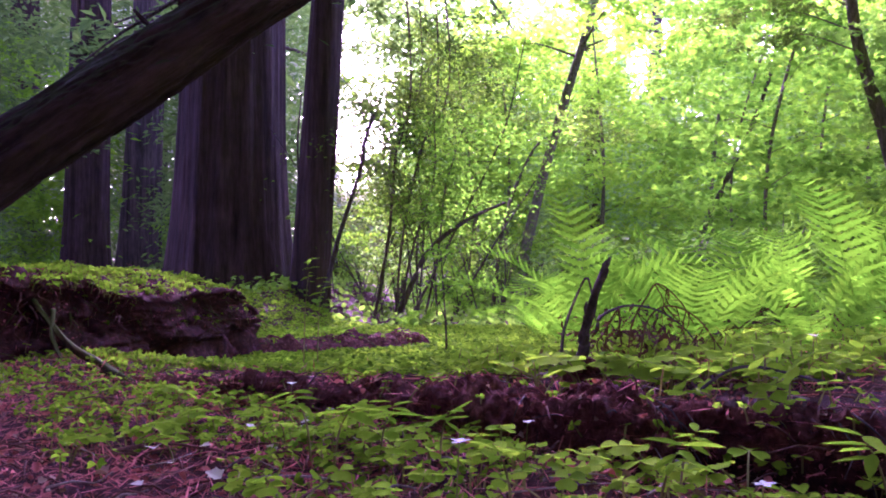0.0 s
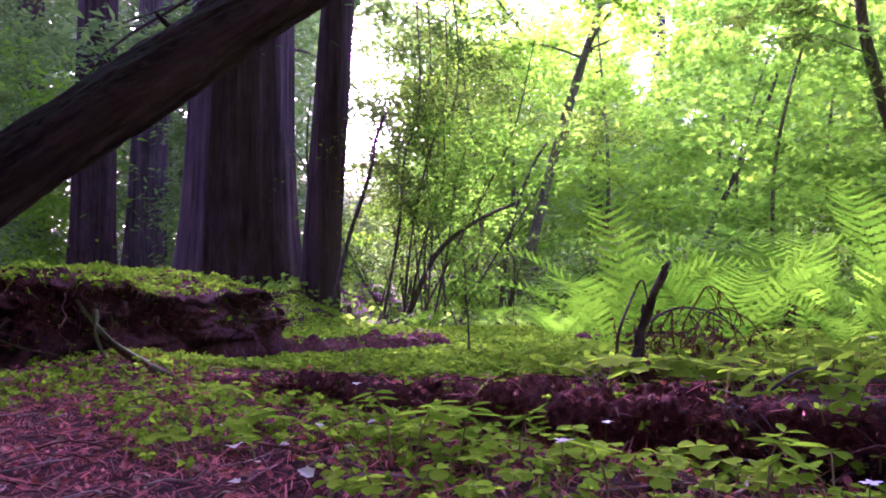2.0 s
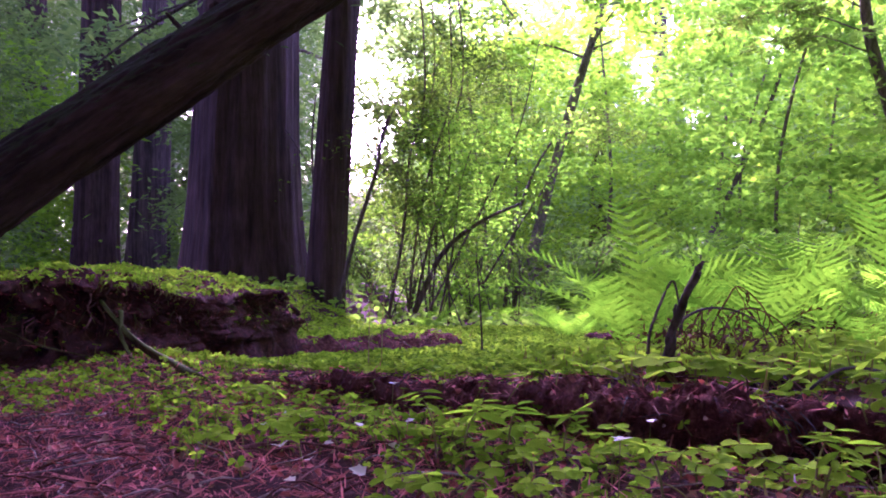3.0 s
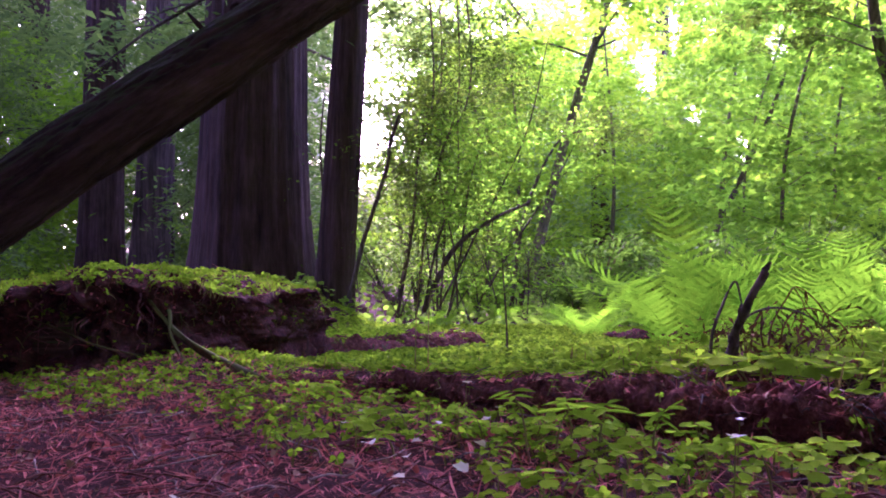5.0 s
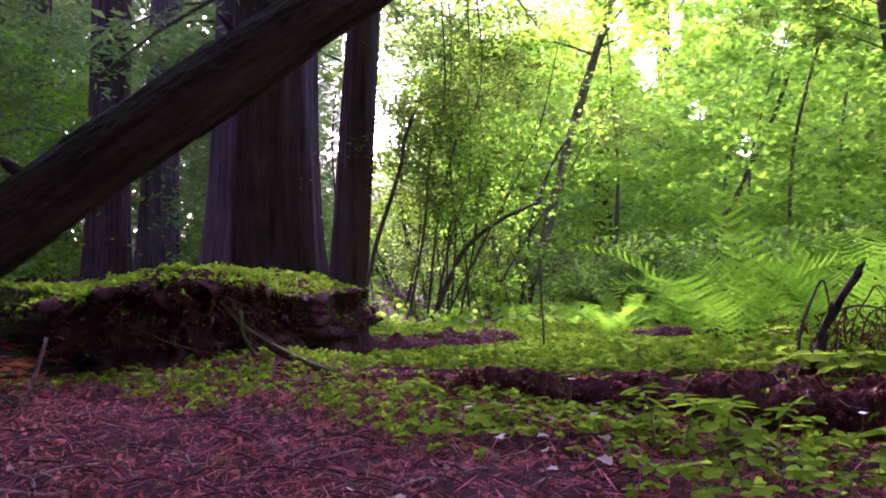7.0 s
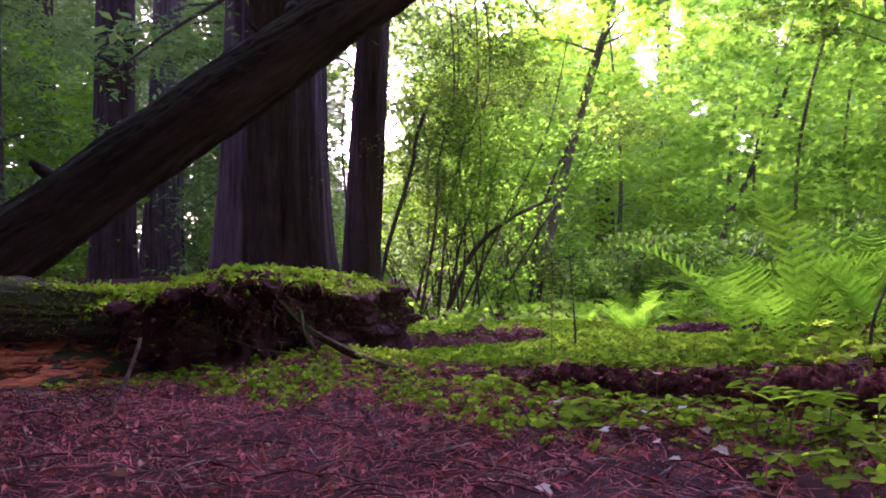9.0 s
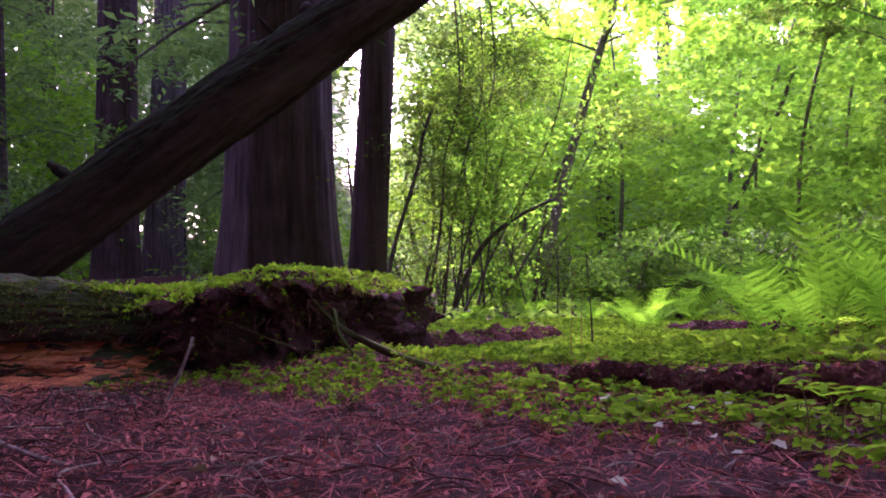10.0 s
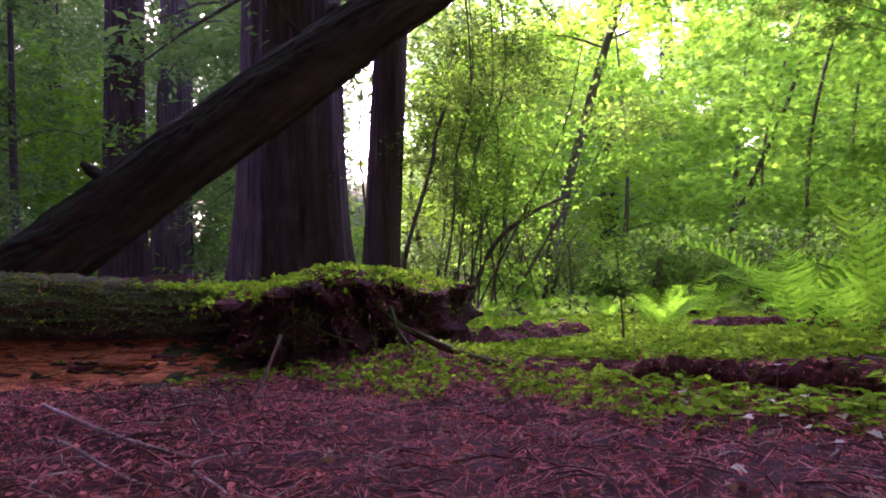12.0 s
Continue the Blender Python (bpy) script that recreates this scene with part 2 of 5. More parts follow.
ROUND_HEART = ([(0, 0), (-0.28, 0.28), (-0.5, 0.58), (-0.5, 0.84), (-0.3, 1.0), (0, 0.82), (0.3, 1.0), (0.5, 0.84), (0.5, 0.58), (0.28, 0.28)], [(0, k + 1, k) for k in range(1, 9)])
HEART = ([(0, 0), (-0.5, 0.62), (-0.36, 0.98), (0, 0.8), (0.36, 0.98), (0.5, 0.62)], [(0, 2, 1), (0, 3, 2), (0, 4, 3), (0, 5, 4)])
LOBED = ([(0, 0), (-0.2, 0.1), (-0.48, 0.16), (-0.4, 0.34), (-0.5, 0.62), (-0.27, 0.66), (-0.15, 0.95), (0, 1.08), (0.12, 0.9), (0.3, 0.72), (0.46, 0.7), (0.38, 0.4), (0.5, 0.2), (0.22, 0.12)], [(0, k + 1, k) for k in range(1, 13)])
NEEDLE = ([(0, 0), (-0.026, 0.5), (0, 1), (0.026, 0.5)], [(0, 3, 2), (0, 2, 1)])


def leaves(P, size, shape, r, tilt=0.45, droop=0.2, fold=0.25, azimuth=None):
    """Leaves of one outline at the points P; tilt: how far they lean from level."""
    P = np.asarray(P, float)
    n = len(P)
    az_ = r.random(n) * 2 * np.pi if azimuth is None else azimuth
    nrm = r.normal(0, tilt, (n, 3)) + [0, 0, 1]
    nrm /= np.linalg.norm(nrm, axis=1)[:, None]
    fwd = np.stack([np.cos(az_), np.sin(az_), np.full(n, -droop)], 1)
    fwd -= nrm * (fwd * nrm).sum(1)[:, None]
    fwd /= np.linalg.norm(fwd, axis=1)[:, None]
    side = np.cross(fwd, nrm)
    T, tris = np.array(shape[0]), np.array(shape[1])
    sz = (np.asarray(size) * (0.65 + 0.7 * r.random(n)))[:, None, None]
    bend = fold * np.abs(T[:, 0]) - 0.25 * T[:, 1] ** 2 * droop
    V = P[:, None] + sz * (T[None, :, 0, None] * side[:, None] + T[None, :, 1, None] * fwd[:, None] + bend[None, :, None] * nrm[:, None])
    F = (tris[None] + (np.arange(n) * len(T))[:, None, None]).reshape(-1, 3)
    return V.reshape(-1, 3), F


def sprays(centres, r, per=40, radius=0.5, flat=0.25):
    """Points scattered in flat discs round centres, as leaves sit on a branch's sprays."""
    c = np.repeat(np.asarray(centres, float), per, 0)
    d = r.normal(0, 1, c.shape) * [radius * 0.55, radius * 0.55, radius * 0.55 * flat]
    d[:, 2] -= 0.25 * (d[:, 0] ** 2 + d[:, 1] ** 2) / max(radius, 0.05)
    return c + d


OPENINGS = [(11.0, 13.5, 1.1), (12.6, 15.8, 0.9), (9.2, 16.5, 0.8), (17.6, 7.6, 0.7), (17.4, 5.2, 0.5), (-24.7, 16.0, 0.9), (-21.4, 16.3, 0.7), (-22.3, 10.6, 0.5), (14.5, 10.0, 0.6), (20.0, 14.5, 0.6)]


def closed(P):
    """Which places lie outside the small openings in the canopy, given by bearing, height and half-width in degrees."""
    q = P - [0.2, -0.15, 0.35]
    a, e = np.degrees(np.arctan2(q[:, 0], q[:, 1])), np.degrees(np.arctan2(q[:, 2], np.hypot(q[:, 0], q[:, 1])))
    ok = np.ones(len(P), bool)
    edge = 0.6 + 0.8 * vn(a * 3, e * 3, 2)
    for a0, e0, w in OPENINGS:
        ok &= (np.hypot(a - a0, (e - e0) * 0.55) > w * edge) | (vn(a * 9, e * 9, 5) > 0.62)
    return ok


def patch(x, y, cx, cy, rx, ry):
    """Inside an uneven round area."""
    return ((x - cx) / rx) ** 2 + ((y - cy) / ry) ** 2 < 0.65 + 0.9 * fbm(x * 2.2, y * 2.2, 3, 29) * (0.6 + 0.8 * vn(x * 31, y * 31, 7))


def past_log(x, y):
    """How far a place lies beyond the low log's line, in metres."""
    return (x - 0.5) * 0.56 + (y - 1.6) * 0.829


# ---- the ground ----
def smooth_step(a, b, x):
    t = np.clip((np.asarray(x, float) - a) / (b - a), 0, 1)
    return t * t * (3 - 2 * t)


def ground_z(x, y):
    """The lie of the land: a level floor, a hollow beyond the low log, a rise under the ferns and under the old trees."""
    x, y = np.asarray(x, float), np.asarray(y, float)
    z = np.interp(y, [-80, -8, 1.9, 2.4, 3.0, 4.5, 7, 9, 13, 25, 60, 300], [1.5, 0.1, 0.0, -0.04, -0.1, -0.21, -0.35, -0.5, -0.76, -0.9, 0.3, 6])
    rise = smooth_step(-1.0, -2.6, x) * smooth_step(2.2, 4.5, y) * (1 - smooth_step(25, 40, y))
    z = z * (1 - rise) + rise * (-0.12)
    z = z + 0.1 * np.exp(-((x - 2.6) / 1.3) ** 2 - ((y - 3.3) / 1.3) ** 2)
    d = (x - 0.5) * 0.56 + (y - 1.6) * 0.829 + 0.05 * (fbm(x * 4, y * 4, 3, 11) - 0.5)
    lip = np.interp(x, [-0.5, -0.1, 0.5, 1.2, 2.4, 4], [0, 0.01, 0.02, 0.085, 0.13, 0.0])
    z = z + lip * smooth_step(-0.03, 0.035, d) * (1 - smooth_step(0.35, 1.5, d)) - 0.25 * lip * np.exp(-((d + 0.07) / 0.09) ** 2)
    z = z + 0.05 * np.exp(-((x + 0.7) / 0.45) ** 2 - ((y - 2.4) / 0.4) ** 2)
    z = z + 0.03 * np.exp(-((x + 0.58) / 0.3) ** 2 - ((y - 2.32) / 0.22) ** 2)
    far = smooth_step(3, 12, np.hypot(x, y))
    z = z + (fbm(x * 1.1, y * 1.1, 4, 3) - 0.5) * (0.05 + 0.3 * far * smooth_step(7, 13, y)) * smooth_step(0.6, 3.5, np.hypot(x, y - 0.8) + 0.6)
    return z + (fbm(x * 9, y * 9, 3, 8) - 0.5) * 0.022


def grid_lines(a, b, dense_a, dense_b, step, grow=1.16):
    inner = list(np.arange(dense_a, dense_b + 1e-6, step))
    up, d = [dense_b], step
    while up[-1] < b:
        d *= grow
        up.append(up[-1] + d)
    down, d = [dense_a], step
    while down[-1] > a:
        d *= grow
        down.append(down[-1] - d)
    return np.array(sorted(down[1:]) + inner + up[1:])


gx = grid_lines(-400, 400, -2.6, 2.6, 0.03)
gy = grid_lines(-300, 500, 0.3, 4.0, 0.03)
GX, GY = np.meshgrid(gx, gy, indexing="ij")
GZ = ground_z(GX, GY)
i, j = np.meshgrid(np.arange(len(gx) - 1), np.arange(len(gy) - 1), indexing="ij")
w = len(gy)
ground_faces = np.stack([i * w + j, (i + 1) * w + j, (i + 1) * w + j + 1, i * w + j + 1], -1).reshape(-1, 4)
ground = part("ground", (np.stack([GX, GY, GZ], -1).reshape(-1, 3), ground_faces), DUFF)
tagged(ground, "dark reddish-brown forest floor of needles and soil", "ground", kind="structure")


# ---- redwoods ----
def redwood(at, radius, height, lean=(0.0, 0.0), flare=0.35, material=None, label="", seed=0, seg=150, rings=110, crown=700, low=0.45, needle=0.5):
    x, y = at
    base = float(ground_z(x, y)) - 0.35
    tree = thing("redwood_tree", label, "tree", (x, y, base), "old redwoods")
    k = np.linspace(0, 1, rings) ** 2.2
    z = k * height
    a = np.arange(seg) * 2 * np.pi / seg
    Z, A = np.meshgrid(z, a, indexing="ij")
    r = radius * (1 - 0.75 * Z / height) * (1 + flare * np.exp(-Z / (1.1 * radius + 0.3)))
    lobes = vn(np.cos(A) * 2.1 + 8, np.sin(A) * 2.1 + 8 + Z * 0.05, seed) - 0.5
    ribs = vn(A * seg / 2 / np.pi / 7.0 + 0.35 * np.sin(Z * 0.7 + seed), Z * 0.22, seed + 4) - 0.5
    fine = vn(A * seg / 2 / np.pi / 2.6 + 0.5 * np.sin(Z * 0.9), Z * 0.5, seed + 9) - 0.5
    r = r * (1 + 0.22 * lobes * (0.6 + np.exp(-Z / 3)) + 0.07 * ribs) + fine * 0.035 * min(1.0, radius * 1.6)
    V = np.stack([r * np.cos(A) + lean[0] * Z, r * np.sin(A) + lean[1] * Z, Z], -1).reshape(-1, 3)
    i, j = np.meshgrid(np.arange(rings - 1), np.arange(seg), indexing="ij")
    F = np.stack([i * seg + j, i * seg + (j + 1) % seg, (i + 1) * seg + (j + 1) % seg, (i + 1) * seg + j], -1).reshape(-1, 4)
    part("trunk", (V, F), material or REDWOOD, tree)
    rr = np.random.default_rng(seed + 50)
    n = max(10, min(60, crown // 70))
    h = height * (low + (1 - low) * rr.random(n))
    reach = (1.05 - h / height) * height * 0.22 + 0.6
    th = rr.random(n) * 2 * np.pi
    ends = []
    for hh, re, t in zip(h, reach, th):
        s = np.array([lean[0] * hh, lean[1] * hh, hh])
        e = s + [re * math.cos(t), re * math.sin(t), -0.15 * re]
        part("limb", tube([s, (s + e) / 2 + [0, 0, 0.1 * re], e], 0.07, 0.015, 5, 5), STEMBARK, tree)
        ends += [s + (e - s) * f for f in (0.45, 0.7, 0.95)]
    P = sprays(ends, rr, max(4, crown // len(ends)), 1.3, 0.3)
    part("crown", leaves(P, needle, LANCE, rr, 0.5, 0.4), CONIFER, tree, "dark green drooping needle sprays")
    return tree


# the first two crowns hang low and dense, out of view, added to block sun
redwood((-3.97, 13.2), 0.92, 40, (0.02, 0.0), 0.3, label="massive redwood trunk with fluted dark purple-brown bark", seed=1, seg=220, rings=150, crown=9000, low=0.22, needle=0.22)
redwood((-2.2, 11.6), 0.29, 28, (0.075, 0.0), 0.3, label="slim straight redwood with dark furrowed bark, leaning slightly", seed=2, crown=11000, low=0.178, needle=0.2)
redwood((-11.8, 26.0), 0.7, 40, (0.05, 0.0), 0.25, GREYBARK, "tall redwood with paler grey fibrous bark", seed=3)
redwood((-11.5, 22.0), 0.62, 42, (0.03, 0.0), 0.2, label="tall dark redwood trunk in shade", seed=5)
redwood((-9.6, 33.0), 0.5, 36, (0.0, 0.0), 0.2, label="distant redwood trunk in shade", seed=6)
redwood((-21.0, 34.0), 0.8, 40, (0.0, 0.0), 0.2, label="distant redwood trunk in shade", seed=7)
redwood((-17.5, 40.0), 0.7, 40, (0.0, 0.0), 0.2, label="distant redwood trunk in shade", seed=8)
redwood((6.2, 44.0), 0.55, 38, (0.0, 0.0), 0.2, label="distant redwood trunk among bright leaves", seed=9)
redwood((18.5, 46.0), 0.7, 40, (0.0, 0.0), 0.2, label="distant redwood trunk among bright leaves", seed=10)
# redwoods outside the view, added to cut light on the floor and trunks
for k, (x, y, rad) in enumerate([(-6.0, -5.0, 0.8), (-2.5, -9.0, 1.0), (3.0, -7.5, 0.7), (7.5, -10.0, 1.1), (-9.5, 1.5, 0.7), (-11.0, 9.0, 0.9), (-3.4, -2.6, 0.6), (0.9, -3.8, 0.5), (-5.2, 2.3, 0.8)]):
    redwood((x, y), rad, 38, (0.0, 0.0), 0.25, label="unseen redwood trunk, added to shade the floor and trunks", seed=14 + k, seg=80, rings=50, crown=14000 if k in (4, 8) else 7000, low={8: 0.3, 5: 0.3}.get(k, 0.16), needle=0.45)
# added where the great trunk hides it; its crown keeps sun off the floor
redwood((-5.8, 21.5), 0.3, 31, (0.0, 0.0), 0.25, label="slim redwood hidden behind the great trunk, added to block sun", seed=30, seg=70, rings=50, crown=15000, low=0.2, needle=0.42)
# added outside the view: props the log, and its thick crown blocks sky light
redwood((6.45, 8.15), 0.36, 36, (0.0, 0.0), 0.25, label="unseen redwood trunk, added to hold the slanting log and cast shade", seed=33, seg=80, rings=50, crown=22000, low=0.33, needle=0.4)
redwood((11.5, 52.0), 0.6, 40, (0.0, 0.0), 0.2, label="distant redwood trunk among bright leaves", seed=11)


# ---- leafy trees, saplings and shrubs ----
def leafy(name, label, line, r0, r1, limbs, leaf, bark, shape=PALM, size=0.13, per=40, radius=0.5, flat=0.25, seed=0, tilt=0.45, group="", clear=0.0, limb=0.36):
    """A tree on a bent trunk; limbs: (where on the trunk, reach in x, y, z)."""
    r = np.random.default_rng(seed)
    line = np.asarray(line, float)
    base = line[0].copy()
    base[2] = float(ground_z(base[0], base[1])) - 0.05
    pts = np.vstack([[0, 0, 0], line[1:] - base]) if line[0][2] <= base[2] + 0.3 else np.vstack([[0, 0, 0], line - base])
    tree = thing(name, label, "tree" if "shrub" not in name else "shrub", base, group)
    part("trunk", tube(pts, r0, r1, 12, 30, 0.15, seed), bark, tree)
    c = curve_points(pts, 60)
    tips = []
    for at, dx, dy, dz in limbs:
        s = c[int(at * 59)]
        e = s + [dx, dy, dz]
        bow = s + (e - s) * 0.5 + [0, 0, 0.12 * math.hypot(dx, dy)]
        rad = (r0 + (r1 - r0) * at) * limb
        part("limb", tube([s, bow, e], rad, max(0.004, rad * 0.25), 6, 10, 0.15, seed), bark, tree)
        line_ = curve_points([s, bow, e], 9)
        tips.append(line_[3:])
    if tips:
        tips = np.concatenate(tips)
        off = r.normal(0, radius * 0.7, (len(tips) * 2, 3)) * [1, 1, 0.6]
        P = sprays(np.repeat(tips, 2, 0) + off, r, per, radius, flat)
        P = P[closed(P + base)]
        if clear:
            P = P[np.min(np.linalg.norm(P[:, None] - c[None, ::3], axis=2), axis=1) > clear]
        part("crown", leaves(P, size, shape, r, tilt, 0.35), leaf, tree)
    return tree


def random_limbs(r, n, low, high, reach, rise=0.15):
    out = []
    for k in range(n):
        t = r.random() * 2 * math.pi
        d = reach * (0.6 + 0.6 * r.random())
        out.append((low + (high - low) * (k + r.random()) / n, d * math.cos(t), d * math.sin(t), rise * d * r.normal(0.6, 0.8)))
    return out


rt = np.random.default_rng(21)
# the leaning maple and its neighbours, with layered bright leaves
leafy("maple_tree", "slender leaning maple with bright yellow-green layered leaves", [(1.3, 25, -0.9), (1.56, 25, 0.4), (2.22, 25, 2.95), (2.98, 25, 5.5), (3.97, 25, 8.6), (5.0, 25, 12)],
      0.21, 0.09, [(0.7, -3.0, 0.8, 0.5), (0.72, 3.6, 0.6, 0.4), (0.72, 1.5, -2.5, 1.4), (0.78, -2, -1, 1.6), (0.85, 2.5, 0.5, 1.5), (0.9, -1.5, 1.5, 1.5)], MAPLE, MOSSBARK, PALM, 0.17, 70, 0.8, 0.2, 31, clear=0.7)
MAPLES = [(6.5, 17, 7), (9.5, 21, 8.5), (4.6, 30, 10), (8.5, 29, 10), (13.5, 27, 9.5), (11.5, 16.5, 7), (14.5, 20, 8), (17.5, 32, 10), (1.0, 34, 12), (-1.5, 38, 13), (-3.2, 31, 10), (0.2, 27, 8), (7.6, 22.5, 8), (9.0, 13.0, 5.5)]
for k, (x, y, h) in enumerate(MAPLES):
    leafy("maple_tree", "understorey maple with layered bright green leaves", [(x, y, -1), (x + rt.normal(0, .4), y, h * .4), (x + rt.normal(0, .9), y, h)],
          0.05 if y < 24 else 0.11, 0.025, random_limbs(rt, 10, 0.1, 0.97, h * 0.3), SHRUB if k in (5, 6, 13) else (MAPLE if k % 3 else BROAD), MOSSBARK, PALM, 0.15, 40, 0.8, 0.12, 40 + k, group="understorey maples")
# the tree beside the view with dark hanging leaves
leafy("maple_tree", "mossy leaning trunk with dark drooping leaf sprays", [(7.6, 13, -1), (7.4, 13, 1.0), (7.09, 13, 2.4), (6.9, 13, 3.0), (6.62, 13, 4.2), (6.5, 13, 6)],
      0.15, 0.08, [(0.78, -2.3, 0.1, 0.3), (0.74, -1.7, 0.2, 0.3), (0.84, -1.9, -0.3, 0.35), (0.9, -1.6, 0.2, 0.2)], BAY, MOSSBARK, LANCE, 0.14, 24, 0.2, 0.5, 61, limb=0.15)
# bay saplings by the slim redwood: leaning stems, small dark leaves against the sky, dense tops added overhead, out of
# view, to block the sun
for k, (x, y, dx, h, thick) in enumerate([(-1.35, 12.6, 0.75, 8.5, 0.026), (-1.1, 13.4, 0.8, 9.5, 0.024), (-0.7, 13.6, 0.35, 9.0, 0.02), (-1.6, 14.6, 1.0, 10.0, 0.03)]):
    leafy("bay_sapling", "thin leaning bay sapling with small dark glossy leaves", [(x, y, -1), (x + dx * .3 + rt.normal(0, .1), y, h * .1), (x + dx * .6 + rt.normal(0, .14), y, h * .24), (x + dx * .9 + rt.normal(0, .1), y, h * .42), (x + dx * .4, y, h)],
          thick, 0.012, random_limbs(rt, 9, 0.18, 0.6, 1.0, 0.4) + random_limbs(rt, 20, 0.62, 0.98, 1.35, 0.3), BAY, STEMBARK, LANCE, 0.1, 14, 0.27, 0.5, 70 + k, 0.7, "bay saplings")
leafy("bay_sapling", "leaning bay sapling with a level spray of dark leaves", [(0.6, 15.5, -1), (0.9, 15.5, 1.2), (1.5, 15.5, 2.6), (2.1, 15.5, 3.0)],
      0.05, 0.012, [(0.75, 1.2, 0, 0.1), (0.85, 1.5, 0.2, 0.0), (0.95, 0.9, -0.3, 0.15), (0.8, -0.5, 0.2, 0.5)], BAY, STEMBARK, LANCE, 0.12, 20, 0.3, 0.3, 77, 0.6)
# bare leaning stems
leafy("bare_stem", "thin bare stem standing between two trunks", [(-2.38, 12.75, -1), (-2.4, 12.75, 0.1), (-2.55, 12.75, 1.2), (-2.62, 12.75, 2.3), (-2.55, 12.75, 3.2)], 0.03, 0.012, [(0.5, 0.3, 0, 0.5), (0.65, -0.3, 0, 0.5), (0.8, 0.35, 0, 0.3)], BAY, STEMBARK, LANCE, 0.08, 1, 0.3, 0.4, 640, 0.6, "thicket stems")
leafy("dead_sapling", "thin dark leaning stem with a knotted broken top", [(-1.95, 11.1, -0.8), (-1.8, 11.1, -0.1), (-1.62, 11.1, 0.6), (-1.42, 11.1, 1.2), (-1.24, 11.1, 1.75), (-1.19, 11.1, 2.1), (-1.05, 11.1, 2.5)],
      0.034, 0.026, [(0.6, 0.45, 0, 0.35), (0.7, -0.3, 0, 0.45), (0.5, 0.4, 0, 0.5), (0.95, 0.25, 0.1, 0.5), (0.9, -0.2, 0.1, 0.6)], BAY, STEMBARK, LANCE, 0.1, 10, 0.25, 0.6, 81)
leafy("arching_stem", "bare arching stem bending over to one side", [(-1.0, 12, -1.0), (-0.84, 12, -0.5), (-0.38, 12, 0.46), (0.2, 12, 0.95), (0.86, 12, 1.25)],
      0.06, 0.02, [(0.6, 0.1, 0, 0.9), (0.75, 0.25, 0.1, 0.7)], BAY, STEMBARK, LANCE, 0.1, 8, 0.25, 0.6, 82)
for k in range(9):
    x, y = -1.6 + 1.9 * rt.random(), 12 + 5 * rt.random()
    h = 1.8 + 2.2 * rt.random()
    dx = h * rt.normal(0.3, 0.4)
    leafy("understorey_sapling", "thin leaning sapling with sparse leaves", [(x, y, -1), (x + dx * .4 + rt.normal(0, .1), y, h * .2), (x + dx * .75 + rt.normal(0, .12), y, h * .6), (x + dx, y, h)],
          0.022, 0.006, random_limbs(rt, 6, 0.4, 0.95, 0.6, 0.4), BROAD, STEMBARK, OVAL, 0.075, 10, 0.3, 0.4, 90 + k, 0.6, "thin saplings")
for k in range(10):
    x, y = -1.75 + 2.9 * rt.random(), 11.6 + 3.5 * rt.random()
    h = 0.7 + 2.0 * rt.random()
    dx = h * rt.normal(0.3, 0.8)
    leafy("bare_stem", "thin bare crooked stem in the thicket", [(x, y, -1), (x + dx * .35 + rt.normal(0, .08), y, h * .25), (x + dx * .7 + rt.normal(0, .1), y, h * .6), (x + dx, y, h)],
          0.011, 0.004, random_limbs(rt, 4, 0.3, 0.9, 0.6, 0.6), BAY, STEMBARK, LANCE, 0.08, 1, 0.3, 0.4, 600 + k, 0.6, "thicket stems")
leafy("dead_sapling", "leaning dead stem among bright leaves", [(6.0, 22, -0.9), (6.44, 22, 0.96), (7.2, 22, 2.6), (8.04, 22, 4.42), (8.6, 22, 6)],
      0.09, 0.05, [], BAY, STEMBARK, seed=83)


def shrub(at, h, spread, leaf, size, n, seed, label, group, shape=OVAL):
    r = np.random.default_rng(seed)
    x, y = at
    base = float(ground_z(x, y))
    ob = thing("shrub", label, "shrub", (x, y, base), group)
    tips = []
    for k in range(7):
        t = r.random() * 2 * math.pi
        d = spread * (0.3 + 0.7 * r.random())
        e = np.array([d * math.cos(t), d * math.sin(t), h * (0.55 + 0.5 * r.random())])
        part("stem", tube([(0, 0, -0.1), e * [0.35, 0.35, 0.6], e], 0.018, 0.005, 5, 8, 0.1, k), STEMBARK, ob)
        tips += [e * f * [1, 1, 1] for f in (0.55, 0.75, 0.95)]
    part("foliage", leaves(sprays(tips, r, n // len(tips), spread * 0.45, 0.55), size, shape, r, 0.6, 0.3), leaf, ob)
    return ob


# half of these shrubs take the leaf darkened for shade
for k in range(26):
    x, y = rt.uniform(-0.6, 6.5), rt.uniform(13.5, 22)
    x += 1.6 if abs(x - 0.065 * y) < 0.8 else 0.0
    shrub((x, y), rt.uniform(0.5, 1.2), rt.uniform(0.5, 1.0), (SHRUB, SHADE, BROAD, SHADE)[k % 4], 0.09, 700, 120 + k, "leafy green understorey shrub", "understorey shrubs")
for k in range(12):
    x, y = rt.uniform(-24, -6), rt.uniform(29, 38)
    shrub((x, y), rt.uniform(1.0, 2.4), rt.uniform(0.8, 1.6), CONIFER, 0.16, 800, 160 + k, "dark green shrub in the shade of redwoods", "shade shrubs")
for k in range(18):
    x, y = rt.uniform(4, 15), rt.uniform(9, 22)
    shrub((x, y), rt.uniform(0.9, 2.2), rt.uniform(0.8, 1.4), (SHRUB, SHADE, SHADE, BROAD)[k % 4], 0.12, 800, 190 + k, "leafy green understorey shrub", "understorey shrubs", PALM)

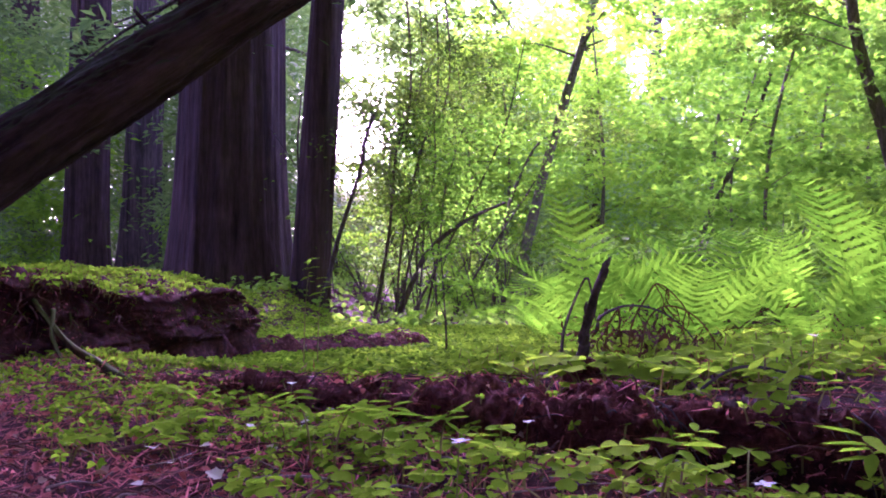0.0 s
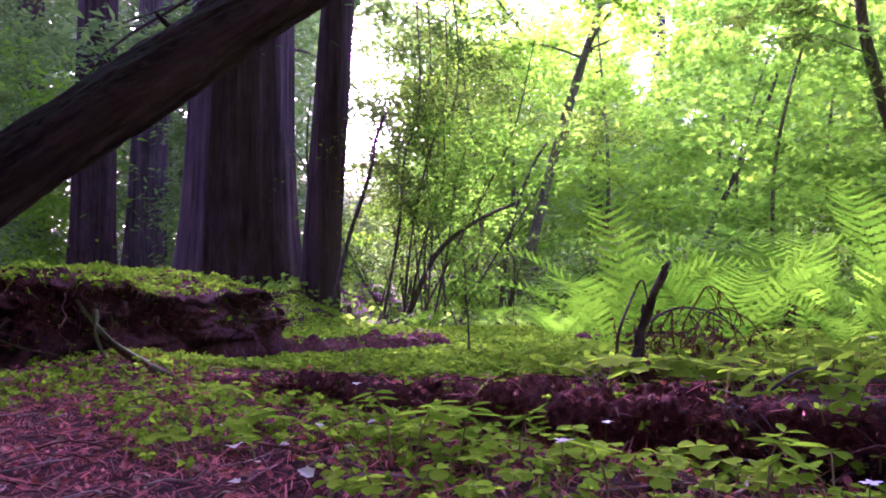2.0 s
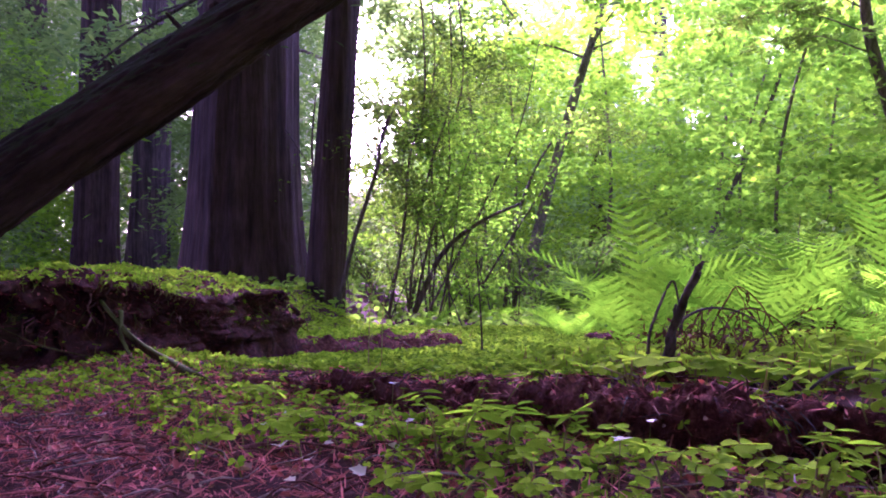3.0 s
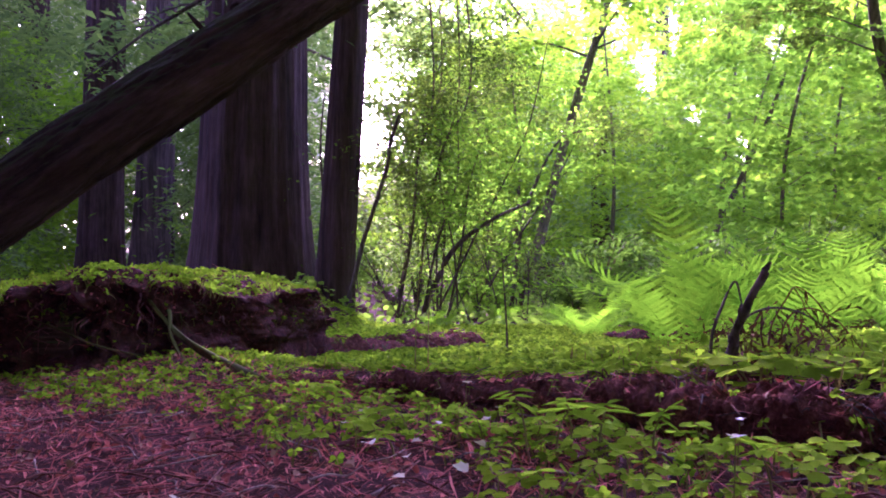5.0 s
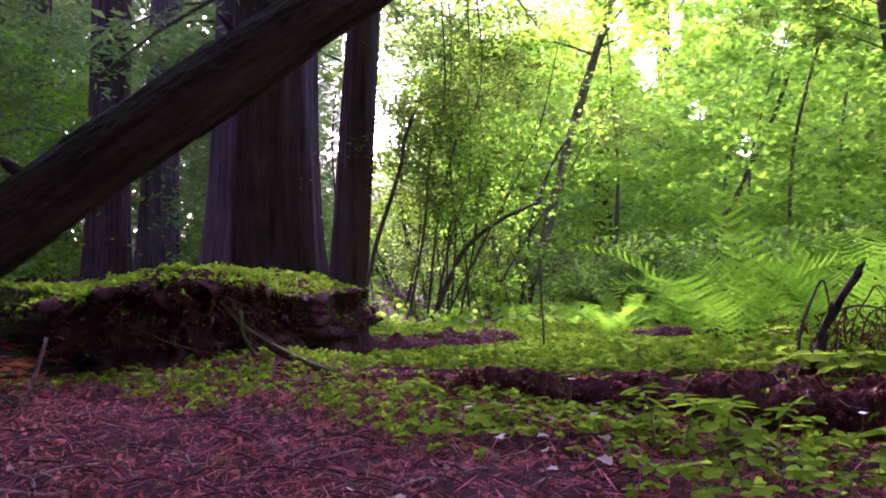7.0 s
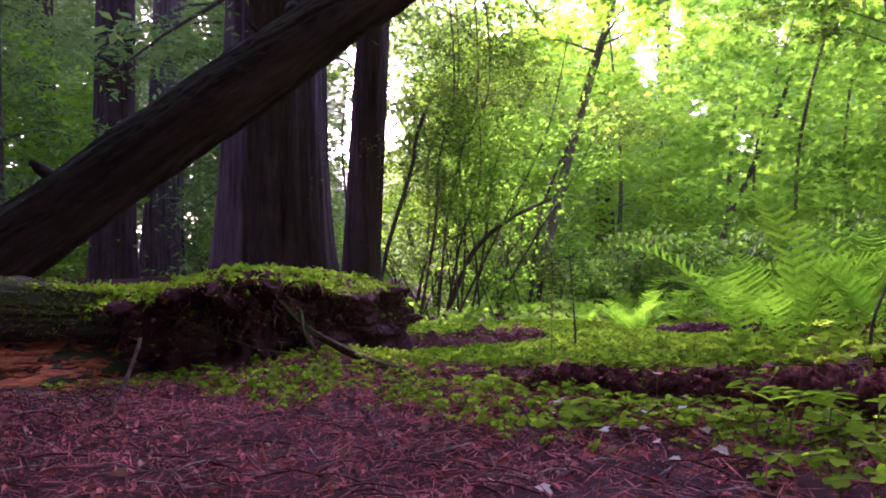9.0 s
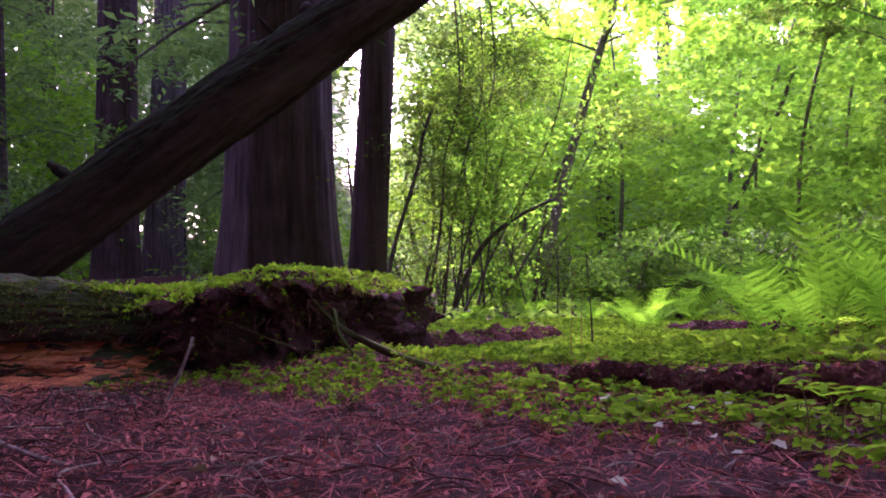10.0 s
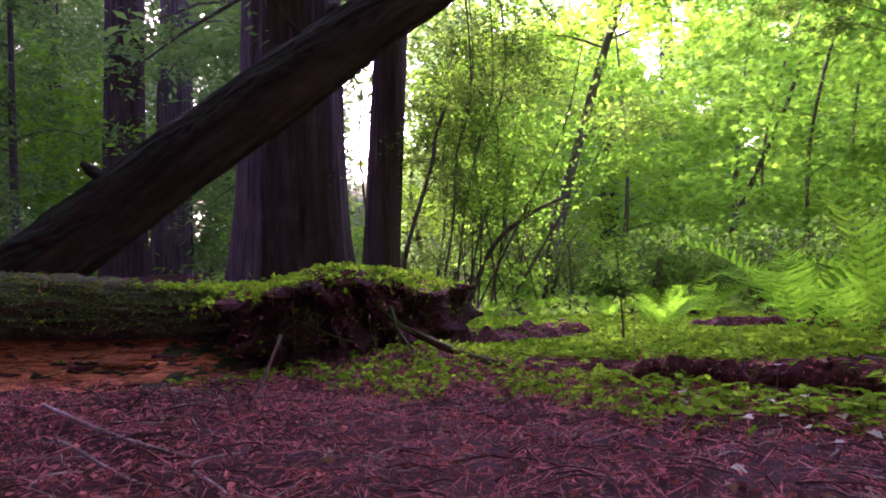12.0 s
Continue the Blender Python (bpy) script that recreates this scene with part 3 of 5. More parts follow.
for k, (x, y) in enumerate([(-1.3, 15.5), (-2.2, 16.5), (0.2, 15.6), (-2.8, 16.8), (0.8, 16), (-1.5, 18), (-3.4, 18), (0, 18), (1.5, 19), (-5.6, 15.5), (-5.2, 18)]):
    shrub((x, y), rt.uniform(0.8, 1.9), rt.uniform(0.6, 1.1), BAY if k % 3 else SHRUB, 0.08, 700, 250 + k, "leafy grey-green understorey shrub", "understorey shrubs")

# shrubs behind the ferns, their shade carried by the leaf colour
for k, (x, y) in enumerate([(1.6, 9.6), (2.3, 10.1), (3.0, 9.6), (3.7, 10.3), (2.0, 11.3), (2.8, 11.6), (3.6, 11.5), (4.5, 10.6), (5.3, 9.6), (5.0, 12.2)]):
    shrub((x, y), rt.uniform(1.0, 1.5), rt.uniform(0.5, 0.8), SHADE, 0.075, 900, 280 + k, "leafy green shrub behind ferns, darkened in colour for shade", "understorey shrubs")

# low green growth over the far floor
n = 16000
x, y = rt.uniform(-6, 13, n), rt.uniform(10.5, 26, n)
cover = part("ground_cover", leaves(np.stack([x, y, ground_z(x, y) + 0.4 * rt.random(n) * fbm(x, y, 2, 4)], 1), 0.12, OVAL, rt, 0.6, 0.2), SHRUB)
tagged(cover, "low green growth over the forest floor", "ground cover", kind="stuff")

# young redwoods with low dark sprays, behind the log
for k, (x, y, h) in enumerate([(-11.6, 17, 9), (-15.2, 21, 10), (-17, 25, 11), (-8.0, 24, 9), (-6.3, 19, 8), (-11.0, 30, 12), (-22, 30, 12)]):
    leafy("young_redwood", "young redwood with drooping dark green needle sprays", [(x, y, -1), (x, y, h * .5), (x, y, h)], 0.12, 0.03,
          random_limbs(rt, 18, 0.12, 0.98, 1.6, -0.3), CONIFER, STEMBARK, LANCE, 0.22, 26, 0.55, 0.25, 220 + k, 0.5, "young redwoods")

# the far woods, a wall of leaves that closes the view
far_ = np.random.default_rng(5)


def far_woods(label, leaf, az0, az1, n, near, far, top, size, gap=0.0):
    t = np.radians(far_.uniform(az0, az1, n))
    d = far_.uniform(near, far, n)
    C = np.stack([d * np.sin(t), d * np.cos(t), top * far_.random(n) ** 0.85 - 0.8], 1)
    high = np.degrees(np.arctan2(C[:, 2], d))
    open_ = np.hypot(np.degrees(t) + 10.0, (high - 11.0) * 0.75) < gap * (0.6 + 0.8 * far_.random(n))
    P = sprays(C[~open_], far_, 30, 1.25 * size / 0.42, 0.35)
    P = P[closed(P)]
    ob = part("distant_woods", leaves(P, size, LANCE, far_, 0.5, 0.3), leaf)
    return tagged(ob, label, "woods", kind="stuff")


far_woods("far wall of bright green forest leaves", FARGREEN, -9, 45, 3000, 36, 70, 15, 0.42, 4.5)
far_woods("far yellow-green maple leaves against the sky", MAPLE, -4, 32, 1500, 33, 50, 15, 0.4, 5.0)
far_woods("far dark wall of redwood foliage in shade", CONIFER, -60, -11.5, 4300, 28, 60, 24, 0.42, 2.2)
far_woods("green forest beyond the near trees, haze in its leaf colour", FARGREEN, -8.5, 45, 5200, 66, 105, 26, 0.9, 4.2)
far_woods("green forest far behind, paled in colour for haze", FARGREEN, -8.5, 45, 2600, 105, 140, 17, 1.5, 0.0)
far_woods("low distant thicket, paled in colour for haze", HAZY, -13, -6, 900, 60, 95, 7, 0.8, 0.0)
far_woods("redwood forest beyond the near trunks, greyed in colour for haze", HAZY, -55, -11.5, 5200, 60, 100, 34, 0.9, 2.0)
far_woods("sunlit green leaves glimpsed between dark redwoods", BROAD, -36, -26.5, 420, 24, 38, 8, 0.3)
# three leaf walls outside the view, added to keep low sky light out
far_woods("unseen green forest beside the ferns, added to cut side light", BROAD, 46, 104, 3600, 12, 40, 20, 0.45)
far_woods("unseen redwood foliage beside the rotting log, added to cut side light", CONIFER, 285, 304, 1200, 10, 30, 20, 0.45)
far_woods("unseen redwood foliage behind the path, added to cut front light", CONIFER, 100, 285, 8500, 7, 30, 30, 0.5)


# ---- the fallen log that slants across ----
def slanted_log():
    a, b = np.array([-4.29, 4.5, -0.26]), np.array([6.1, 7.94, 8.0])
    L = np.linalg.norm(b - a)
    ob = thing("fallen_log", "dark fallen redwood log slanting up, bark mostly gone", "log")
    n, seg = 420, 110
    k = np.concatenate([np.linspace(0, 0.55, 330), np.linspace(0.55, 1, n - 329)[1:]])
    ang = np.arange(seg) * 2 * np.pi / seg
    K, A = np.meshgrid(k, ang, indexing="ij")
    c, d = np.cos(A), np.sin(A)
    r = np.interp(K, [0, 0.11, 0.27, 0.44, 1], [0.29, 0.25, 0.236, 0.2, 0.11])
    # broad swellings, long split ridges, and shreds of bark left along them
    r = r * (1 + 0.16 * (vn(c * 1.6 + 7, d * 1.6 + 7 + K * 16, 2) - 0.5) + 0.12 * (fbm(A * 3.2 + K * 5, K * 22, 3, 3) - 0.5))
    split = np.abs(vn(A * 5.1 + 0.8 * np.sin(K * 30), K * 24, 5) - 0.5) * 2
    r = r - 0.022 * np.exp(-(split / 0.13) ** 2) - 0.01 * np.exp(-(np.abs(vn(A * 12.3 + 1.2 * np.sin(K * 40), K * 60, 8) - 0.5) / 0.06) ** 2)
    shred = smooth_step(0.5, 0.58, fbm(A * 2.2 + 3, K * 34, 4, 6))
    r = r + 0.014 * shred + 0.007 * (fbm(A * 9, K * 190, 2, 7) - 0.5)
    V = np.stack([r * c, r * d, K * L], -1).reshape(-1, 3)
    i, j = np.meshgrid(np.arange(n - 1), np.arange(seg), indexing="ij")
    F = np.stack([i * seg + j, i * seg + (j + 1) % seg, (i + 1) * seg + (j + 1) % seg, (i + 1) * seg + j], -1).reshape(-1, 4)
    q = np.arange(seg)
    V = np.vstack([V, [[0, 0, -0.08], [0, 0, L + 0.05]]])
    caps = np.vstack([np.stack([(q + 1) % seg, q, np.full(seg, n * seg)], 1), np.stack([(n - 1) * seg + q, (n - 1) * seg + (q + 1) % seg, np.full(seg, n * seg + 1)], 1)])
    F = np.vstack([F[:, [0, 1, 2]], F[:, [0, 2, 3]], caps])
    turn = Vector(b - a).to_track_quat('Z', 'Y').to_matrix().to_4x4()
    lie = Matrix.Translation(a) @ turn
    body = part("log_body", (V, F), DEADWOOD, ob)
    body.matrix_basis = lie
    for p, way, r0 in (((-3.06, 4.82, 0.98), (-0.13, -0.03, 0.1), 0.045), ((-1.5, 5.45, 2.2), (-0.03, -0.03, 0.1), 0.075), ((-1.72, 5.3, 2.02), (-0.12, -0.06, 0.13), 0.02), ((-2.2, 5.1, 1.3), (0.02, -0.13, -0.03), 0.03)):
        p, way = np.array(p), np.array(way)
        part("branch_stub", tube([p - way * 0.8, p + way * 0.3, p + way + [0.015, 0, -0.01]], r0 * 1.3, r0 * 0.5, 12, 14, 0.4, 3), DEADWOOD, ob, "short broken branch stub")
    return ob


slanted_log()


# ---- the nurse log, its root mass and roots ----
SURFACES = []  # places on logs and roots where litter and sprigs have caught


LOG_A, LOG_B = np.array([-3.6, 2.1]), np.array([-0.95, 2.27])


def log_profile(K, A):
    """The rotting log's surface: along it 0 to 1, round it in radians (pi is the side that faces the path)."""
    h = np.interp(K, [0, 0.566, 0.85, 1], [0.29, 0.25, 0.16, 0.13])
    r = h * (1 + 0.16 * (vn(K * 9, A * 1.3, 1) - 0.5) + 0.12 * (vn(K * 5, A * 5, 2) - 0.5) + 0.08 * (vn(K * 40, A * 9, 4) - 0.5) + 0.05 * (vn(K * 7, A * 16, 5) - 0.5) + 0.05 * (vn(K * 46, A * 30, 6) - 0.5))
    ledge = 0.955 * np.pi + 0.16 * (fbm(K * 16, K * 3 + 2, 4, 9) - 0.5)
    under = smooth_step(-0.03, 0.05, A - ledge) * smooth_step(0.38, 0.5, K) * (1 - smooth_step(0.86, 0.95, K))
    layers = np.abs(vn(K * 6, A * 26 + 1.5 * vn(K * 14, A * 3, 3), 7) - 0.5) * 2
    r = r - under * (0.045 - 0.035 * smooth_step(0.1, 0.75, A - ledge) + 0.022 * (1 - smooth_step(0.1, 0.35, layers)) + 0.03 * (fbm(K * 34, A * 11, 3, 11) - 0.5))
    c = np.cos(A)
    X = LOG_A[0] + (LOG_B[0] - LOG_A[0]) * K
    Y = LOG_A[1] + (LOG_B[1] - LOG_A[1]) * K + 0.08 + r * np.where(c > 0, c * 3.4, c * 1.05)
    Y = Y - smooth_step(0.0, 1.0, (A - ledge) / 1.0) * under * (0.3 + 0.25 * fbm(K * 13, A * 4, 3, 13))
    Z = 0.1 + r * np.sin(A)
    return np.stack([X, Y, Z], -1), under


def nurse_log():
    ob = thing("nurse_log", "rotting log with mossy top and orange crumbling heartwood", "log")
    n, seg = 380, 190
    K, A = np.meshgrid(np.linspace(0, 1, n), np.linspace(-0.25 * np.pi, 1.27 * np.pi, seg), indexing="ij")
    P, under = log_profile(K, A)
    V = P.reshape(-1, 3)
    i, j = np.meshgrid(np.arange(n - 1), np.arange(seg - 1), indexing="ij")
    F = np.stack([i * seg + j, i * seg + j + 1, (i + 1) * seg + j + 1, (i + 1) * seg + j], -1).reshape(-1, 4)[:, ::-1]
    rot = 1.0 - 0.9 * smooth_step(0.5, 0.62, fbm(K * 17, A * 4.5, 4, 12)) * smooth_step(0.7, 0.9, K)
    face = (under * rot).reshape(-1)[F].mean(1) > 0.45
    part("log_shell", (V, F[~face]), ROTTEN, ob)
    part("heartwood", (V, F[face]), ORANGE, ob, "orange crumbling heartwood")
    r_ = np.random.default_rng(17)
    for k in range(150):
        kk, aa = r_.uniform(0.42, 0.93), r_.uniform(0.98, 1.26) * np.pi
        p = log_profile(np.array(kk), np.array(aa))[0] + [0, -0.008, 0.0]
        ln = r_.uniform(0.012, 0.055)
        part("wood_flake", tube([p - [ln, 0, r_.normal(0, .004)], p + [0, -0.006, 0], p + [ln, 0, r_.normal(0, .006)]], r_.uniform(0.003, 0.013), 0.002, 5, 6, 0.9, k), (ORANGE, ROTTEN, ORANGE, REDROT)[k % 4], ob)
    SURFACES.append((V[(V[:, 1] < 2.35) | (V[:, 2] > 0.15)], 0.02, 2200, 70))
    for e in (0, n - 1):
        ring = V.reshape(n, seg, 3)[e]
        q = np.arange(seg - 1)
        part("broken_end", (np.vstack([ring, ring.mean(0)]), np.stack([q, q + 1, np.full(seg - 1, seg)], 1)), ROTTEN, ob)
    # the moss along the top edge
    r_ = np.random.default_rng(3)
    m = 15000
    kk, aa = r_.random(m), np.clip(np.where(r_.random(m) < 0.5, r_.normal(0.55 * np.pi, 0.3, m), r_.normal(0.76 * np.pi, 0.3, m)), 0.1, 3.0)
    P = log_profile(kk, aa)[0]
    P = P[fbm(P[:, 0] * 7, P[:, 2] * 9 + P[:, 1] * 5, 3, 4) > 0.42]
    part("moss", leaves(P, 0.018, LANCE, r_, 1.2, 0.1), MOSS, ob, "short green moss along the top")
    # thin dead roots at its foot
    for k in range(26):
        p = np.array([r_.normal(-1.05, 0.11), r_.normal(1.52, 0.07), 0.0])
        p[2] = float(ground_z(p[0], p[1]))
        e = p + [r_.normal(-0.02, 0.07), r_.normal(0.05, 0.04), r_.uniform(0.0, 0.07)]
        part("dead_root", tube([p - [0, 0, 0.01], (p + e) / 2 + [r_.normal(0, .02), -0.01, .015], e], r_.uniform(0.0015, 0.0035), 0.0008, 6, 9, 0.4, k), (STEMBARK, LITTERTWIG)[k % 2], ob)
    return ob


nurse_log()


def mass_outline(th):
    """The root mass seen from above."""
    c, s_ = np.cos(th), np.sin(th)
    u, v = 0.5 * np.sign(c) * np.abs(c) ** 0.8, 1.02 * np.sign(s_) * np.abs(s_) ** 0.8
    q = radians(-10)
    return -1.05 + u * math.cos(q) - v * math.sin(q), 3.12 + u * math.sin(q) + v * math.cos(q)


def mass_top(x, y):
    x, y = np.asarray(x, float), np.asarray(y, float)
    return 0.285 + 0.05 * np.exp(-((x + 0.8) / 0.3) ** 2 - ((y - 2.4) / 0.5) ** 2) - 0.06 * smooth_step(-1.0, -1.4, x) - 0.16 * smooth_step(3.3, 4.1, y) - 0.05 * smooth_step(-0.9, -0.5, x) + 0.13 * (fbm(np.asarray(x) * 2.6, np.asarray(y) * 2.6, 3, 2) - 0.5)


def root_mass():
    ob = thing("root_mass", "dark root mass of an old log, undercut and topped with sorrel", "root mass")
    n, seg = 86, 440
    th = np.arange(seg) * 2 * np.pi / seg
    ox, oy = mass_outline(th)
    prof_s = np.concatenate([np.linspace(1.12, 0.98, 10), 0.94 + 0.04 * np.cos(np.linspace(0, 1, 40) * np.pi) + 0.04 * np.linspace(0, 1, 40), np.cos(np.linspace(0, 1, 36) * np.pi / 2)])
    prof_z = np.concatenate([np.linspace(-0.5, 0.0, 10), np.linspace(0.02, 0.8, 40), 0.8 + 0.2 * np.sin(np.linspace(0.02, 1, 36) * np.pi / 2) ** 0.6])
    S, TH = prof_s[:, None], th[None]
    lump = (vn(TH * 9 / 2 / np.pi * 3 + 0 * S, prof_z[:, None] * 3, 1) - 0.5) * 0.22 + (vn(TH * 11, prof_z[:, None] * 6, 2) - 0.5) * 0.16 + (vn(TH * 24, prof_z[:, None] * 15, 3) - 0.5) * 0.10 + (vn(TH * 55, prof_z[:, None] * 30, 4) - 0.5) * 0.05
    hollow = sum(d * np.exp(-((TH - a - 2 * np.pi) / w_) ** 2 - ((prof_z[:, None] - 0.38) / 0.2) ** 2) for a, w_, d in ((-1.75, 0.2, 0.2), (-1.1, 0.16, 0.16), (-0.75, 0.13, 0.12), (-2.25, 0.2, 0.22), (-0.35, 0.2, 0.1)))
    lump = lump - hollow
    S2 = S * (1 + lump * np.minimum(1, S * 1.2))
    X = -1.05 + (ox[None] + 1.05) * S2
    Y = 3.12 + (oy[None] - 3.12) * S2
    top = mass_top(X, Y)
    Z = np.where(prof_z[:, None] < 0, prof_z[:, None], prof_z[:, None] * top)
    V = np.stack([X, Y, Z], -1).reshape(-1, 3)
    i, j = np.meshgrid(np.arange(n - 1), np.arange(seg), indexing="ij")
    F = np.stack([i * seg + j, i * seg + (j + 1) % seg, (i + 1) * seg + (j + 1) % seg, (i + 1) * seg + j], -1).reshape(-1, 4)
    V[:, 2] += (fbm(V[:, 0] * 14, V[:, 1] * 14, 3, 6) - 0.5) * 0.06 * (V[:, 2] > 0.1)
    part("soil_body", (V, F), SOIL, ob)
    SURFACES.append((V, 0.06, 5200, 620))
    r = np.random.default_rng(12)
    part("root", tube([(-0.92, 2.62, 0.31), (-0.8, 2.42, 0.225), (-0.69, 2.36, 0.135), (-0.57, 2.25, 0.085), (-0.45, 2.19, 0.04), (-0.33, 2.07, 0.02), (-0.2, 1.99, -0.02)], 0.004, 0.0115, 14, 120, 1.0, 1), ROOTBARK, ob, "mossy root running down to the ground")
    part("root", tube([(-0.72, 2.40, 0.19), (-0.68, 2.33, 0.1), (-0.6, 2.27, 0.02)], 0.008, 0.005, 8, 24, 0.9, 2), ROOTBARK, ob)
    part("root", tube([(-1.2, 2.15, 0.22), (-1.0, 2.14, 0.17), (-0.84, 2.16, 0.1), (-0.7, 2.2, 0.06)], 0.003, 0.002, 6, 18, 0.5, 3), ROOTBARK, ob)
    # the curtain of fine roots that hangs from the lip
    for k in range(190):
        t = r.uniform(-2.7, 1.0)
        x, y = mass_outline(np.array(t))
        f = r.uniform(0.9, 1.0)
        x, y = -1.05 + (x + 1.05) * f, 3.12 + (y - 3.12) * f
        z0 = float(mass_top(x, y)) * r.uniform(0.5, 0.85)
        dz = r.uniform(0.03, 0.15)
        ux, uy = (x + 1.05) * 0.06, (y - 3.12) * 0.05
        hair = tube([(x, y, z0), (x + ux + r.normal(0, .02), y + uy + r.normal(0, .02), z0 - dz * .4), (x + ux * .3 + r.normal(0, .05), y + r.normal(0, .04), z0 - dz)], r.uniform(0.0015, 0.004), 0.0008, 5, 7, 0.3, k)
        part("root_hair", hair, (SOIL, LITTERTWIG, ROOTBARK)[k % 3], ob)
    return ob


root_mass()


def soil_ridge(name, label, line, width, height, seed, material=SOIL, sink=0.12):
    """A low bank of bare soil along a line."""
    ob = thing(name, label, "bank")
    n, seg = 150, 64
    c = curve_points([(x, y, 0) for x, y in line], n)
    d = np.gradient(c, axis=0)
    d /= np.linalg.norm(d, axis=1)[:, None]
    s_ = np.stack([d[:, 1], -d[:, 0]], 1)
    a = np.linspace(-1, 1, seg)
    k = np.linspace(0, 1, n)
    ends = np.minimum(1, np.minimum(k, 1 - k) * 7 + 0.15)
    X = c[:, 0, None] + s_[:, 0, None] * a * width
    Y = c[:, 1, None] + s_[:, 1, None] * a * width
    hump = np.clip(1 - np.abs(a)[None] ** 3.5, 0, 1) * ends[:, None]
    Z = ground_z(X, Y) - sink + hump * (height + sink) * (0.8 + 0.5 * (fbm(X * 5, Y * 5, 3, seed) - 0.5)) + (fbm(X * 8, Y * 8, 4, seed) - 0.5) * 0.12 * hump
    V = np.stack([X, Y, Z], -1).reshape(-1, 3)
    i, j = np.meshgrid(np.arange(n - 1), np.arange(seg - 1), indexing="ij")
    F = np.stack([i * seg + j, i * seg + j + 1, (i + 1) * seg + j + 1, (i + 1) * seg + j], -1).reshape(-1, 4)
    part("soil", (V, F), material, ob)
    SURFACES.append((V, -9.0, 1800, 90))
    r = np.random.default_rng(seed)
    for q in range(70):
        u, v = int(r.integers(5, n - 5)), int(r.integers(4, seg - 4))
        p = np.array([X[u, v], Y[u, v], Z[u, v] + 0.01])
        e = p + [r.normal(0, .05), r.normal(-.03, .04), -r.uniform(0.02, 0.1)]
        part("root_hair", tube([p, (p + e) / 2 + [0, -.02, .015], e], 0.004, 0.0015, 5, 5, 0.3, q), (LITTERTWIG, ROOTBARK)[q % 2], ob)
    return ob


soil_ridge("soil_bank", "low bank of bare reddish-brown soil beside the lawn", [(-0.75, 3.8), (-0.4, 4.2), (-0.05, 4.65), (0.28, 5.05)], 0.2, 0.13, 4, REDROT, 0.06)
soil_ridge("soil_bank", "low bank of bare dark soil under ferns", [(1.1, 5.9), (1.6, 5.7), (2.2, 5.8)], 0.25, 0.1, 5, SOIL, 0.06)


def low_log():
    ob = thing("low_log", "low decayed log sunk in the forest floor, dark and crumbling", "log")
    pts = [(-0.42, 2.2, -0.06), (-0.1, 1.98, -0.032), (0.21, 1.79, 0.0), (0.7, 1.49, 0.035), (1.24, 1.14, 0.06), (1.9, 0.75, 0.075)]
    V, T = tube(pts, 0.05, 0.055, 64, 420, 0.5, 6)
    q = V + 0
    V[:, 2] += (fbm(q[:, 0] * 9, q[:, 1] * 9, 3, 3) - 0.5) * 0.07 + (fbm(q[:, 0] * 45, q[:, 1] * 45 + q[:, 2] * 30, 3, 4) - 0.5) * 0.04
    V[:, 1] += (fbm(q[:, 0] * 25, q[:, 2] * 40, 3, 5) - 0.5) * 0.07
    V[:, 2] += (fbm(q[:, 0] * 120, q[:, 1] * 120 + q[:, 2] * 60, 2, 9) - 0.5) * 0.025
    V[:, 1] += (fbm(q[:, 0] * 130, q[:, 2] * 110, 2, 10) - 0.5) * 0.03
    part("log_body", (V, T), REDROT, ob)
    SURFACES.append((V, -0.02, 5200, 170))
    r = np.random.default_rng(44)
    c = curve_points(pts, 200)
    for k in range(150):
        p = c[int(r.integers(15, 190))] + [0, -0.035, r.uniform(-0.01, 0.06)]
        t, ln = r.uniform(0, 6.28), r.uniform(0.03, 0.1)
        e = p + [ln * math.cos(t), -0.03 + 0.03 * math.sin(t), r.normal(-0.025, 0.04)]
        part("root", tube([p, (p + e) / 2 + [0, -0.012, 0.012], e], 0.0018, 0.0008, 5, 7, 0.3, k), (STEMBARK, DEADFERN, LITTERTWIG)[k % 3], ob)
    return ob


low_log()


